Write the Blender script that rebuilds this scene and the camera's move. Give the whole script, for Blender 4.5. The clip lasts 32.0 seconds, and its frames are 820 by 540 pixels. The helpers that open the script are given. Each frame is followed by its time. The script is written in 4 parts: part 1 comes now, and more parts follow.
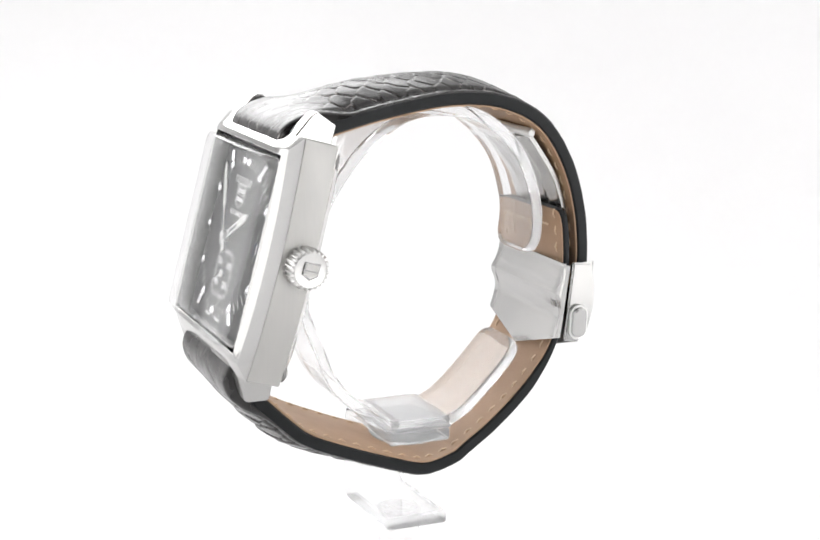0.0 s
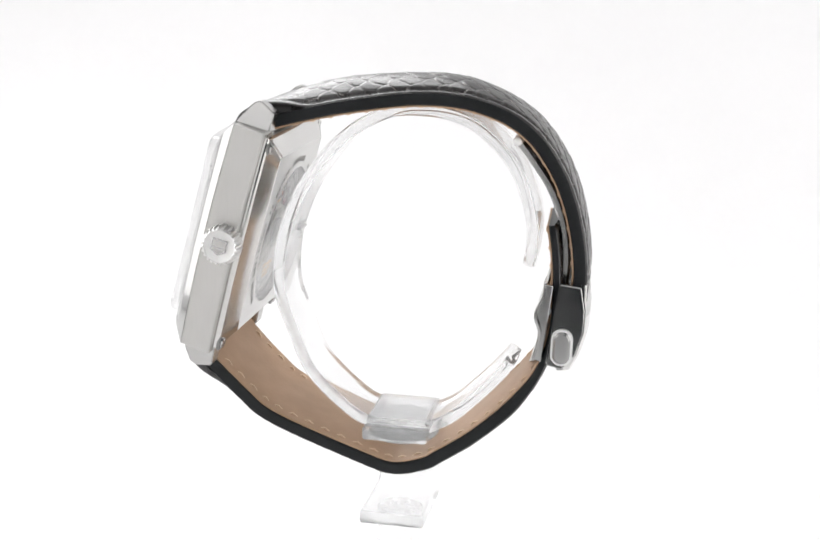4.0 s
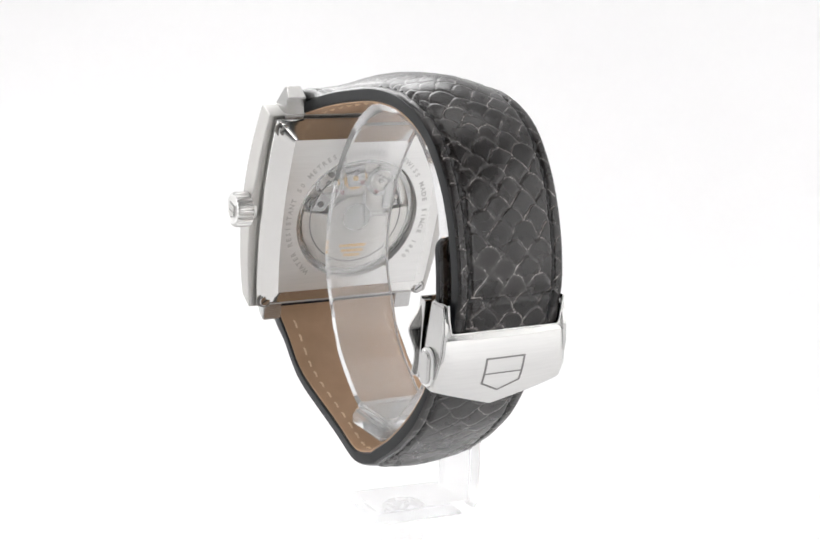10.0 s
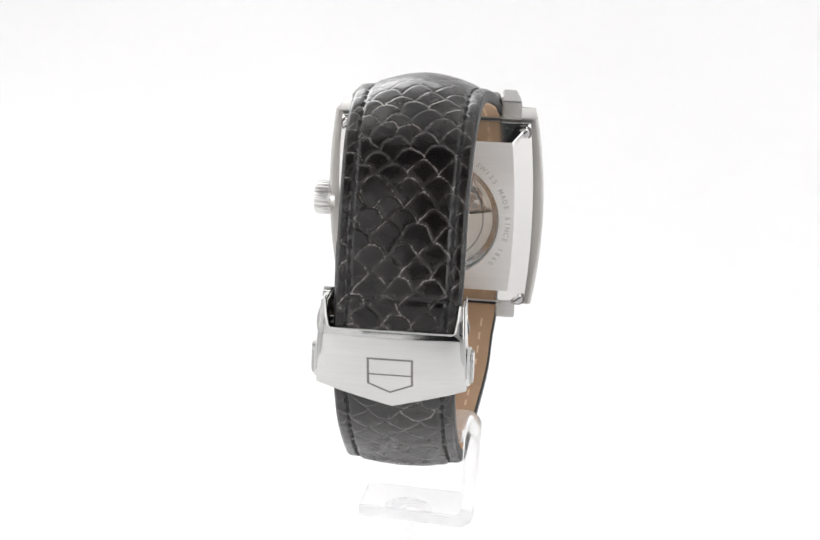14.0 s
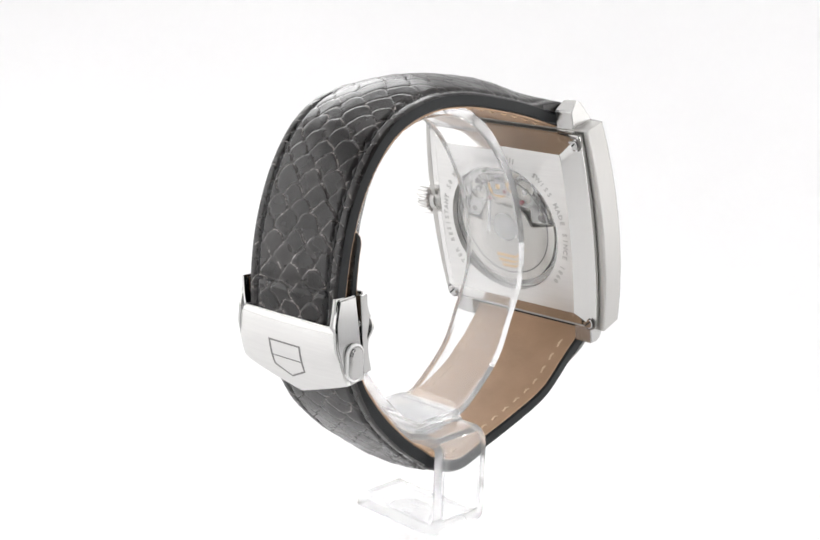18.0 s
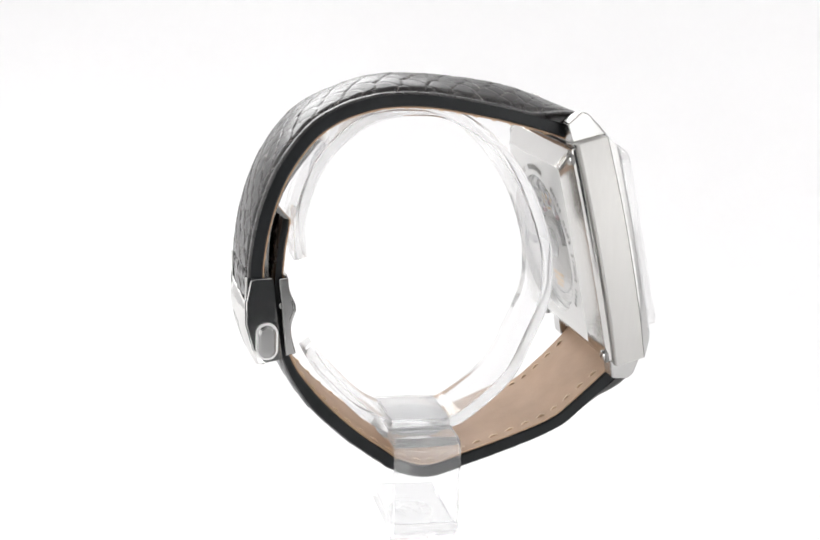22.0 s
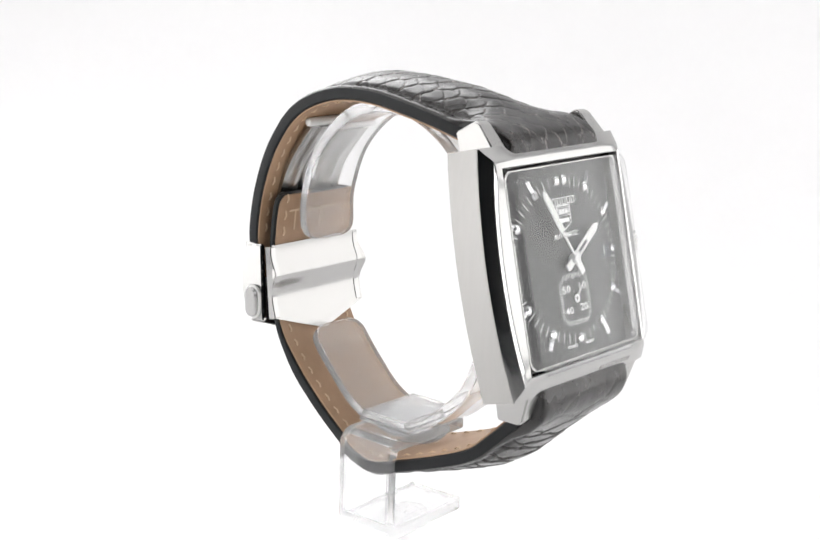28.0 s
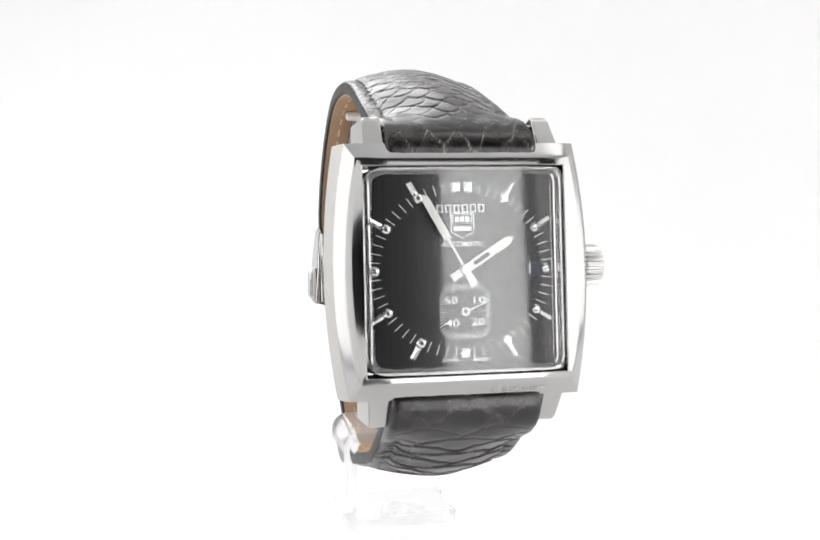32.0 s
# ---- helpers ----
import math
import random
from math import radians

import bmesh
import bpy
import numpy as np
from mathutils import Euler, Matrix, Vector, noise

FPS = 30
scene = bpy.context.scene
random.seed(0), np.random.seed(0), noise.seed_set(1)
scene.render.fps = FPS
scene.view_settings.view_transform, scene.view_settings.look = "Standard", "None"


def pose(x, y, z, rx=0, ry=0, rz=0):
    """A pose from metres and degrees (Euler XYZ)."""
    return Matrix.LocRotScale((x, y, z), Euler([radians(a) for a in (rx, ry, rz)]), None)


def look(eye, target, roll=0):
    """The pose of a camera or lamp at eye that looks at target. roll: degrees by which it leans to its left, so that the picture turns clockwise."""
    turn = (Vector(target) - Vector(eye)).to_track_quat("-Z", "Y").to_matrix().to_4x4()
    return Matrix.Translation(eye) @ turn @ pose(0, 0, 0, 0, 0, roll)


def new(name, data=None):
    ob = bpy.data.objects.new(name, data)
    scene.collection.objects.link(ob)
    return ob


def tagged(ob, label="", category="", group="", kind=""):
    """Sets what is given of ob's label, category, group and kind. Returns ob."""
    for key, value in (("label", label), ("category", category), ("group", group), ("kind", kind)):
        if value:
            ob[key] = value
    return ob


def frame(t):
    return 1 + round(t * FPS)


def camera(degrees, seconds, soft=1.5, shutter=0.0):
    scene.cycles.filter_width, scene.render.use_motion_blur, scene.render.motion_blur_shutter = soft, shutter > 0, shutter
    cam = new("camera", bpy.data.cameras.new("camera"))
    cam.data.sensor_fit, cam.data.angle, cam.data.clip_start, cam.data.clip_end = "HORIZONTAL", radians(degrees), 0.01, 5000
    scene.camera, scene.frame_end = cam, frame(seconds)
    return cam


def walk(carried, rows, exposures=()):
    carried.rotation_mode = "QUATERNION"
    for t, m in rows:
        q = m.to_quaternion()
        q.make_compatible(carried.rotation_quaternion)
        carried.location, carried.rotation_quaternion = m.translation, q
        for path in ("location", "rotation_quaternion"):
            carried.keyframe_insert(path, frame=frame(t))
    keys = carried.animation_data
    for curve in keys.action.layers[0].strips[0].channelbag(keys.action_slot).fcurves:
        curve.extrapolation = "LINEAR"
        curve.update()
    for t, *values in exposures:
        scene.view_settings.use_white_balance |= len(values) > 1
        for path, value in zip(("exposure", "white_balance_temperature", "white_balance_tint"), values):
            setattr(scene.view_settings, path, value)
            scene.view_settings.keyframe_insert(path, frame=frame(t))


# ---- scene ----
# Everything below is measured in millimetres round the turning axis of a small
# display stand; part() turns millimetres into metres. The table top is at z = 0.
LIFT = 75.0          # height of the watch's own origin over the table


def turn(t):
    """Heading of the turning stand, in degrees, t seconds into the shot."""
    return 295.62 - 8.7481 * t - 0.00094 * t * t


# ---- camera: stands still and looks slightly down ----
cam = camera(31.72, 32.0, soft=1.6)
EYE = Vector((-0.0005, -0.2290, 0.1272))
PITCH = radians(12.98)
CAM = look(EYE, EYE + Vector((0, math.cos(PITCH), -math.sin(PITCH))), 2.02)
walk(cam, [(0.0, CAM), (32.0, CAM)], [(0.0, 0.0), (32.0, 0.0)])

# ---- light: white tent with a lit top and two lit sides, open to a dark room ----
world = bpy.data.worlds.new("room")
scene.world = world
world.use_nodes = True
world.node_tree.nodes["Background"].inputs[0].default_value = (0.9, 0.95, 1.0, 1)
world.node_tree.nodes["Background"].inputs[1].default_value = 0.05


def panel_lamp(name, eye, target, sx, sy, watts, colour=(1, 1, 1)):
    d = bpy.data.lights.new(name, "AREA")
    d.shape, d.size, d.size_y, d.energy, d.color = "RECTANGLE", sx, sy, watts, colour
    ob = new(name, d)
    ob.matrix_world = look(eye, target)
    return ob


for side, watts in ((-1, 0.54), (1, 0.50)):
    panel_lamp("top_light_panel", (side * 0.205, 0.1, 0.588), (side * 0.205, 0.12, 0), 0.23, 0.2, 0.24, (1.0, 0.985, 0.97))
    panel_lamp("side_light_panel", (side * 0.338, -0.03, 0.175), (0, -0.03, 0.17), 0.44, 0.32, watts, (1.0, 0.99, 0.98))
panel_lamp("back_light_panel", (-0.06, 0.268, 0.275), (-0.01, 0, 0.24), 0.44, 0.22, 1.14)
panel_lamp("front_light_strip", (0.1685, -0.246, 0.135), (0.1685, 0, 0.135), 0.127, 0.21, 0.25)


# ---- materials ----
def material(name):
    m = bpy.data.materials.new(name)
    m.use_nodes = True
    return m, m.node_tree, m.node_tree.nodes["Principled BSDF"]


def node(tree, kind, **inputs):
    n = tree.nodes.new(kind)
    for k, v in inputs.items():
        n.inputs[k.replace("_", " ")].default_value = v
    return n


def ramp(tree, source, stops):
    r = tree.nodes.new("ShaderNodeValToRGB")
    el = r.color_ramp.elements
    while len(el) < len(stops):
        el.new(0.5)
    for e, (p, c) in zip(el, stops):
        e.position = p
        e.color = (c, c, c, 1) if isinstance(c, (int, float)) else (*c, 1)
    tree.links.new(source, r.inputs[0])
    return r


def coords(tree, scale):
    c = tree.nodes.new("ShaderNodeTexCoord")
    mp = tree.nodes.new("ShaderNodeMapping")
    mp.inputs["Scale"].default_value = scale
    tree.links.new(c.outputs["Object"], mp.inputs["Vector"])
    return mp.outputs["Vector"]


def noise_at(tree, scale_xyz, detail=3.0, rough=0.55):
    n = node(tree, "ShaderNodeTexNoise", Scale=1.0, Detail=detail, Roughness=rough)
    tree.links.new(coords(tree, scale_xyz), n.inputs["Vector"])
    return n.outputs["Fac"]


def bump(tree, bsdf, height, strength, distance):
    b = node(tree, "ShaderNodeBump", Strength=strength, Distance=distance)
    tree.links.new(height, b.inputs["Height"])
    tree.links.new(b.outputs["Normal"], bsdf.inputs["Normal"])


def plain(name, colour, rough, metal=0.0, grain=(900, 900, 900), vary=0.12, relief=0.2, depth=0.00004):
    """A surface with fine grain: colour and gloss vary a little, with slight relief."""
    m, t, b = material(name)
    f = noise_at(t, grain)
    big = noise_at(t, tuple(g * 0.12 for g in grain), 2.0)
    mix = t.nodes.new("ShaderNodeMath")
    mix.operation = "MULTIPLY_ADD"
    mix.inputs[1].default_value = 0.5
    t.links.new(f, mix.inputs[0])
    half = t.nodes.new("ShaderNodeMath")
    half.operation = "MULTIPLY"
    half.inputs[1].default_value = 0.5
    t.links.new(big, half.inputs[0])
    t.links.new(half.outputs[0], mix.inputs[2])
    lo = tuple(c * (1 - vary) for c in colour)
    hi = tuple(min(1, c * (1 + vary)) for c in colour)
    r = ramp(t, mix.outputs[0], [(0.3, lo), (0.7, hi)])
    t.links.new(r.outputs[0], b.inputs["Base Color"])
    rr = ramp(t, mix.outputs[0], [(0.3, rough * 0.85), (0.7, min(1, rough * 1.2))])
    t.links.new(rr.outputs[0], b.inputs["Roughness"])
    b.inputs["Metallic"].default_value = metal
    if relief:
        bump(t, b, f, relief, depth)
    return m


def acrylic_material():
    """Clear plastic with a slight milkiness: a small share of it is plain white."""
    m, t, b = material("clear_acrylic")
    b.inputs["Transmission Weight"].default_value = 0.87
    b.inputs["Base Color"].default_value = (0.96, 0.962, 0.965, 1)
    b.inputs["IOR"].default_value = 1.25
    b.inputs["Roughness"].default_value = 0.02
    bump(t, b, noise_at(t, (260, 260, 260), 2.0), 0.05, 0.00005)
    return m


STEEL = (0.47, 0.467, 0.459)
POLISHED = plain("polished_steel", STEEL, 0.11, 1.0, (220, 220, 220), 0.03, 0.03, 0.00001)
BRUSHED = plain("brushed_steel", (0.51, 0.502, 0.486), 0.55, 1.0, (2600, 2600, 140), 0.025, 0.06, 0.00002)
SATIN = plain("satin_steel", (0.67, 0.665, 0.653), 0.36, 1.0, (120, 2600, 2600), 0.06, 0.12, 0.00002)
CLASP_STEEL = plain("soft_polished_steel", (0.45, 0.445, 0.436), 0.22, 1.0, (220, 220, 220), 0.03, 0.04, 0.00001)
BACK_STEEL = plain("back_steel", (0.66, 0.652, 0.635), 0.15, 1.0, (220, 220, 220), 0.03, 0.03, 0.00001)
LUG_STEEL = plain("lug_steel", (0.48, 0.475, 0.465), 0.24, 1.0, (220, 220, 220), 0.03, 0.03, 0.00001)
ENGRAVED = plain("engraved_steel", (0.24, 0.235, 0.23), 0.45, 1.0)
ETCHED = plain("etched_steel", (0.47, 0.465, 0.455), 0.5, 1.0)
GEAR = plain("movement_plate", (0.6, 0.585, 0.555), 0.28, 1.0, (300, 2400, 300), 0.1, 0.15)
ROTOR = plain("rotor_steel", (0.62, 0.605, 0.575), 0.33, 1.0, (2400, 260, 260), 0.1, 0.2)
BRASS = plain("gilt_lettering", (0.75, 0.50, 0.22), 0.35, 1.0)
RUBY = plain("jewel", (0.30, 0.10, 0.11), 0.08)
EDGE = plain("edge_paint", (0.011, 0.012, 0.013), 0.42, 0.0, (900, 900, 900), 0.3, 0.15)
EDGE.node_tree.nodes["Principled BSDF"].inputs["Specular IOR Level"].default_value = 0.2
THREAD = plain("black_thread", (0.012, 0.012, 0.012), 0.65)
CREAM = plain("cream_thread", (0.62, 0.46, 0.31), 0.7)
WHITE_PRINT = plain("white_print", (0.90, 0.90, 0.90), 0.5, 0.0, relief=0)
LUME = plain("luminous_paint", (0.80, 0.82, 0.78), 0.55)
SUNK = plain("sunk_edge", (0.07, 0.07, 0.072), 0.5)
DATE_DISC = plain("date_disc", (0.03, 0.034, 0.05), 0.5)
ACRYLIC = acrylic_material()


def crystal_material():
    """Coated crystal: clear, with a mirror sheen that grows towards its edges."""
    m, t, b = material("coated_crystal")
    facing = t.nodes.new("ShaderNodeLayerWeight")
    facing.inputs["Blend"].default_value = 0.5
    p = t.nodes.new("ShaderNodeMath")
    p.operation = "POWER"
    p.inputs[1].default_value = 5.0
    t.links.new(facing.outputs["Facing"], p.inputs[0])
    q = t.nodes.new("ShaderNodeMath")
    q.operation = "MULTIPLY_ADD"
    q.inputs[1].default_value = 0.95
    q.inputs[2].default_value = 0.05
    t.links.new(p.outputs[0], q.inputs[0])
    gloss = node(t, "ShaderNodeBsdfGlossy", Roughness=0.085)
    pane = node(t, "ShaderNodeBsdfTransparent", Color=(0.985, 0.985, 0.985, 1))
    mix = t.nodes.new("ShaderNodeMixShader")
    t.links.new(q.outputs[0], mix.inputs[0])
    t.links.new(pane.outputs[0], mix.inputs[1])
    t.links.new(gloss.outputs[0], mix.inputs[2])
    t.links.new(mix.outputs[0], t.nodes["Material Output"].inputs["Surface"])
    return m


SAPPHIRE = crystal_material()
GEM = plain("cut_gem", (0.93, 0.93, 0.95), 0.04, 0.85, (900, 900, 900), 0.02, 0)
PALE = plain("pale_steel", (0.80, 0.80, 0.79), 0.45, 0.35, (400, 3000, 400), 0.04, 0.1)
POST = plain("frosted_acrylic", (0.93, 0.90, 0.90), 0.25, relief=0)
POST.node_tree.nodes["Principled BSDF"].inputs["Alpha"].default_value = 0.3
TENT = plain("white_fabric", (0.86, 0.86, 0.865), 0.9, 0.0, (500, 500, 500), 0.015, 0.1)
PAPER = plain("white_paper", (0.838, 0.835, 0.838), 0.8, 0.0, (300, 300, 300), 0.01, 0.05)


def dial_material():
    """Black lacquer over fine upright brushing."""
    m, t, b = material("black_dial")
    g = noise_at(t, (2400, 30, 30), 3.0)
    r = ramp(t, g, [(0.3, (0.014, 0.0145, 0.015)), (0.7, (0.026, 0.026, 0.027))])
    t.links.new(r.outputs[0], b.inputs["Base Color"])
    b.inputs["Roughness"].default_value = 0.30
    b.inputs["IOR"].default_value = 1.5
    return m


def skin_material(name, ior):
    """Charcoal snakeskin: near-black glossy scales, greyer borders, pale dry rims."""
    m, t, b = material(name)
    a = t.nodes.new("ShaderNodeAttribute")
    a.attribute_name = "rim"
    fine = noise_at(t, (2400, 2400, 2400), 4.0, 0.7)
    broad = noise_at(t, (170, 170, 170), 3.0)
    tone = t.nodes.new("ShaderNodeAttribute")
    tone.attribute_name = "tone"
    add = t.nodes.new("ShaderNodeMath")
    add.operation = "MULTIPLY_ADD"
    add.inputs[1].default_value = 0.40
    add.inputs[2].default_value = -0.20
    t.links.new(fine, add.inputs[0])
    s = t.nodes.new("ShaderNodeMath")
    t.links.new(add.outputs[0], s.inputs[0])
    t.links.new(a.outputs["Fac"], s.inputs[1])
    base = ramp(t, s.outputs[0], [(0.0, (0.006, 0.005, 0.0049)), (0.28, (0.010, 0.0088, 0.0086)), (0.55, (0.030, 0.029, 0.0285)), (1.0, (0.23, 0.225, 0.22))])
    tint = t.nodes.new("ShaderNodeMix")
    tint.data_type, tint.blend_type = "RGBA", "MULTIPLY"
    tint.inputs["Factor"].default_value = 1.0
    br = ramp(t, broad, [(0.3, (0.65, 0.62, 0.61)), (0.7, (1.35, 1.3, 1.28))])
    t.links.new(base.outputs[0], tint.inputs["A"])
    t.links.new(br.outputs[0], tint.inputs["B"])
    each = t.nodes.new("ShaderNodeMix")
    each.data_type, each.blend_type = "RGBA", "MULTIPLY"
    each.inputs["Factor"].default_value = 1.0
    tr = ramp(t, tone.outputs["Fac"], [(0.0, (0.55, 0.5, 0.49)), (1.0, (1.5, 1.48, 1.46))])
    t.links.new(tint.outputs["Result"], each.inputs["A"])
    t.links.new(tr.outputs[0], each.inputs["B"])
    t.links.new(each.outputs["Result"], b.inputs["Base Color"])
    rr = ramp(t, broad, [(0.3, 0.19), (0.7, 0.33)])
    b.inputs["IOR"].default_value = ior
    t.links.new(rr.outputs[0], b.inputs["Roughness"])
    bump(t, b, fine, 0.25, 0.00004)
    return m


def lining_material():
    m, t, b = material("tan_lining")
    pores = node(t, "ShaderNodeTexVoronoi", Scale=1.0)
    t.links.new(coords(t, (1500, 1500, 1500)), pores.inputs["Vector"])
    broad = noise_at(t, (110, 110, 110), 4.0)
    r = ramp(t, broad, [(0.3, (0.33, 0.205, 0.12)), (0.7, (0.43, 0.275, 0.17))])
    t.links.new(r.outputs[0], b.inputs["Base Color"])
    b.inputs["Roughness"].default_value = 0.55
    bump(t, b, pores.outputs["Distance"], 0.25, 0.00006)
    return m


DIAL = dial_material()
SKIN = skin_material("snakeskin", 1.46)
BELLY_SKIN = skin_material("glazed_belly_snakeskin", 1.6)
LINING = lining_material()


# ---- building helpers ----
def thing(name, z, label, category, kind=""):
    ob = new(name)
    ob.empty_display_size = 0.01
    ob.location.z = z / 1000
    return tagged(ob, label, category, kind=kind)


def mesh_of(name, bm, mat, lift=0.0, frame_m=None, smooth=True):
    """A mesh in metres from a bmesh in millimetres; frame_m: its place in the watch's space."""
    if frame_m is not None:
        bm.transform(frame_m)
    bm.transform(Matrix.Diagonal((0.001, 0.001, 0.001, 1)) @ Matrix.Translation((0, 0, lift)))
    bmesh.ops.recalc_face_normals(bm, faces=bm.faces)
    me = bpy.data.meshes.new(name)
    bm.to_mesh(me)
    bm.free()
    me.materials.append(mat)
    if smooth:
        me.shade_smooth()
        me.set_sharp_from_angle(angle=radians(32))
    return me


def part(name, bm, mat, parent, label="", frame_m=None, smooth=True, lift=0.0):
    ob = new(name, mesh_of(name, bm, mat, lift, frame_m, smooth))
    ob.parent = parent
    if label:
        tagged(ob, label)
    return ob


def even(ob):
    """Keeps flat faces flat between rounded edges."""
    ob.modifiers.new("even", "WEIGHTED_NORMAL").keep_sharp = True
    return ob


def box(x0, x1, y0, y1, z0, z1, bevel=0.0, bm=None):
    bm = bm or bmesh.new()
    v = [bm.verts.new((x, y, z)) for z in (z0, z1) for y in (y0, y1) for x in (x0, x1)]
    fs = [bm.faces.new([v[i] for i in q]) for q in ((0, 2, 3, 1), (4, 5, 7, 6), (0, 1, 5, 4), (2, 6, 7, 3), (0, 4, 6, 2), (1, 3, 7, 5))]
    if bevel:
        es = list({e for f in fs for e in f.edges})
        bmesh.ops.bevel(bm, geom=es, offset=bevel, segments=2, affect="EDGES", clamp_overlap=True)
    return bm


def prism(outline, z0, z1, bevel=0.0, bm=None):
    """A plate: an outline in x, y between two heights."""
    bm = bm or bmesh.new()
    a = [bm.verts.new((x, y, z0)) for x, y in outline]
    b = [bm.verts.new((x, y, z1)) for x, y in outline]
    n = len(outline)
    fs = [bm.faces.new(a[::-1]), bm.faces.new(b)]
    fs += [bm.faces.new((a[i], a[(i + 1) % n], b[(i + 1) % n], b[i])) for i in range(n)]
    if bevel:
        bmesh.ops.bevel(bm, geom=list({e for f in fs[:2] for e in f.edges}), offset=bevel, segments=2, affect="EDGES", clamp_overlap=True)
    return bm


def loft(rings, close_first=True, close_last=True, loop=False):
    """Skin between rings of equally many points."""
    bm = bmesh.new()
    vs = [[bm.verts.new(p) for p in r] for r in rings]
    n = len(rings[0])
    pairs = list(zip(vs, vs[1:])) + ([(vs[-1], vs[0])] if loop else [])
    for a, b in pairs:
        for i in range(n):
            bm.faces.new((a[i], a[(i + 1) % n], b[(i + 1) % n], b[i]))
    if not loop:
        if close_first:
            bm.faces.new(vs[0][::-1])
        if close_last:
            bm.faces.new(vs[-1])
    return bm


def soften(bm, width, angle=25, segments=2):
    bmesh.ops.recalc_face_normals(bm, faces=bm.faces)
    es = [e for e in bm.edges if len(e.link_faces) == 2 and e.calc_face_angle(0) > radians(angle)]
    bmesh.ops.bevel(bm, geom=es, offset=width, segments=segments, affect="EDGES", clamp_overlap=True)
    return bm


def circle(r, n, z=0.0, c=(0, 0), start=0.0):
    return [(c[0] + r * math.cos(start + 2 * math.pi * i / n), c[1] + r * math.sin(start + 2 * math.pi * i / n), z) for i in range(n)]


def disc(r, z0, z1, n=48, c=(0, 0), bevel=0.0):
    if bevel:
        return loft([circle(r, n, z0, c), circle(r, n, z1 - bevel, c), circle(r - bevel, n, z1, c)])
    return loft([circle(r, n, z0, c), circle(r, n, z1, c)])


def ring_band(r0, r1, z0, z1, n=64, c=(0, 0)):
    return loft([circle(r0, n, z0, c), circle(r1, n, z0, c), circle(r1, n, z1, c), circle(r0, n, z1, c)], loop=True)


def smooth_path(points, step):
    """A curve through points (Catmull-Rom), resampled at even steps."""
    p = [Vector(q) for q in points]
    p = [2 * p[0] - p[1]] + p + [2 * p[-1] - p[-2]]
    dense = []
    for i in range(1, len(p) - 2):
        a, b, c, d = p[i - 1:i + 3]
        for k in range(24):
            t = k / 24
            dense.append(0.5 * ((2 * b) + (c - a) * t + (2 * a - 5 * b + 4 * c - d) * t * t + (3 * b - a - 3 * c + d) * t ** 3))
    dense.append(p[-2])
    run = [0.0]
    for a, b in zip(dense, dense[1:]):
        run.append(run[-1] + (b - a).length)
    n = max(2, round(run[-1] / step))
    out, j = [], 0
    for i in range(n + 1):
        s = run[-1] * i / n
        while j < len(run) - 2 and run[j + 1] < s:
            j += 1
        f = (s - run[j]) / max(1e-9, run[j + 1] - run[j])
        out.append(dense[j].lerp(dense[j + 1], f))
    return out, run[-1]


def normals_2d(path):
    """Unit normals to the left of a path in y, z."""
    out = []
    for i in range(len(path)):
        d = path[min(i + 1, len(path) - 1)] - path[max(i - 1, 0)]
        d.normalize()
        out.append(Vector((-d.y, d.x)))
    return out


def ease(x):
    x = min(1.0, max(0.0, x))
    return x * x * (3 - 2 * x)


SKEW = radians(2.05)      # the closed clasp sits a little round the stand from the case


def skewed(x, y, z):
    a = SKEW * ease((y + 12) / 30)
    x = x - 0.6 + 1.0 * ease((y + 14) / 36)
    return (x * math.cos(a) - y * math.sin(a), x * math.sin(a) + y * math.cos(a), z)


CLASP = Matrix.Rotation(SKEW - radians(1.5), 4, "Z") @ Matrix.Translation((-0.3, 0.0, 0.2))


def lettering(text, size, mat, parent, name, m, width=None, label="", bold=0.0):
    """Raised lettering as a mesh, centred on its place m; width: fitted breadth in mm."""
    cu = bpy.data.curves.new(name, "FONT")
    cu.body, cu.size, cu.align_x, cu.align_y, cu.extrude, cu.resolution_u, cu.offset = text, size, "CENTER", "CENTER", 0.03, 2, bold
    tmp = bpy.data.objects.new(name, cu)
    scene.collection.objects.link(tmp)
    me = bpy.data.meshes.new_from_object(tmp.evaluated_get(bpy.context.evaluated_depsgraph_get()))
    bpy.data.objects.remove(tmp)
    bm = bmesh.new()
    bm.from_mesh(me)
    bpy.data.meshes.remove(me)
    xs = [v.co.x for v in bm.verts]
    if width:
        k = width / (max(xs) - min(xs))
        bm.transform(Matrix.Diagonal((k, 1, 1, 1)))
    return part(name, bm, mat, parent, label, m, smooth=False, lift=WL)


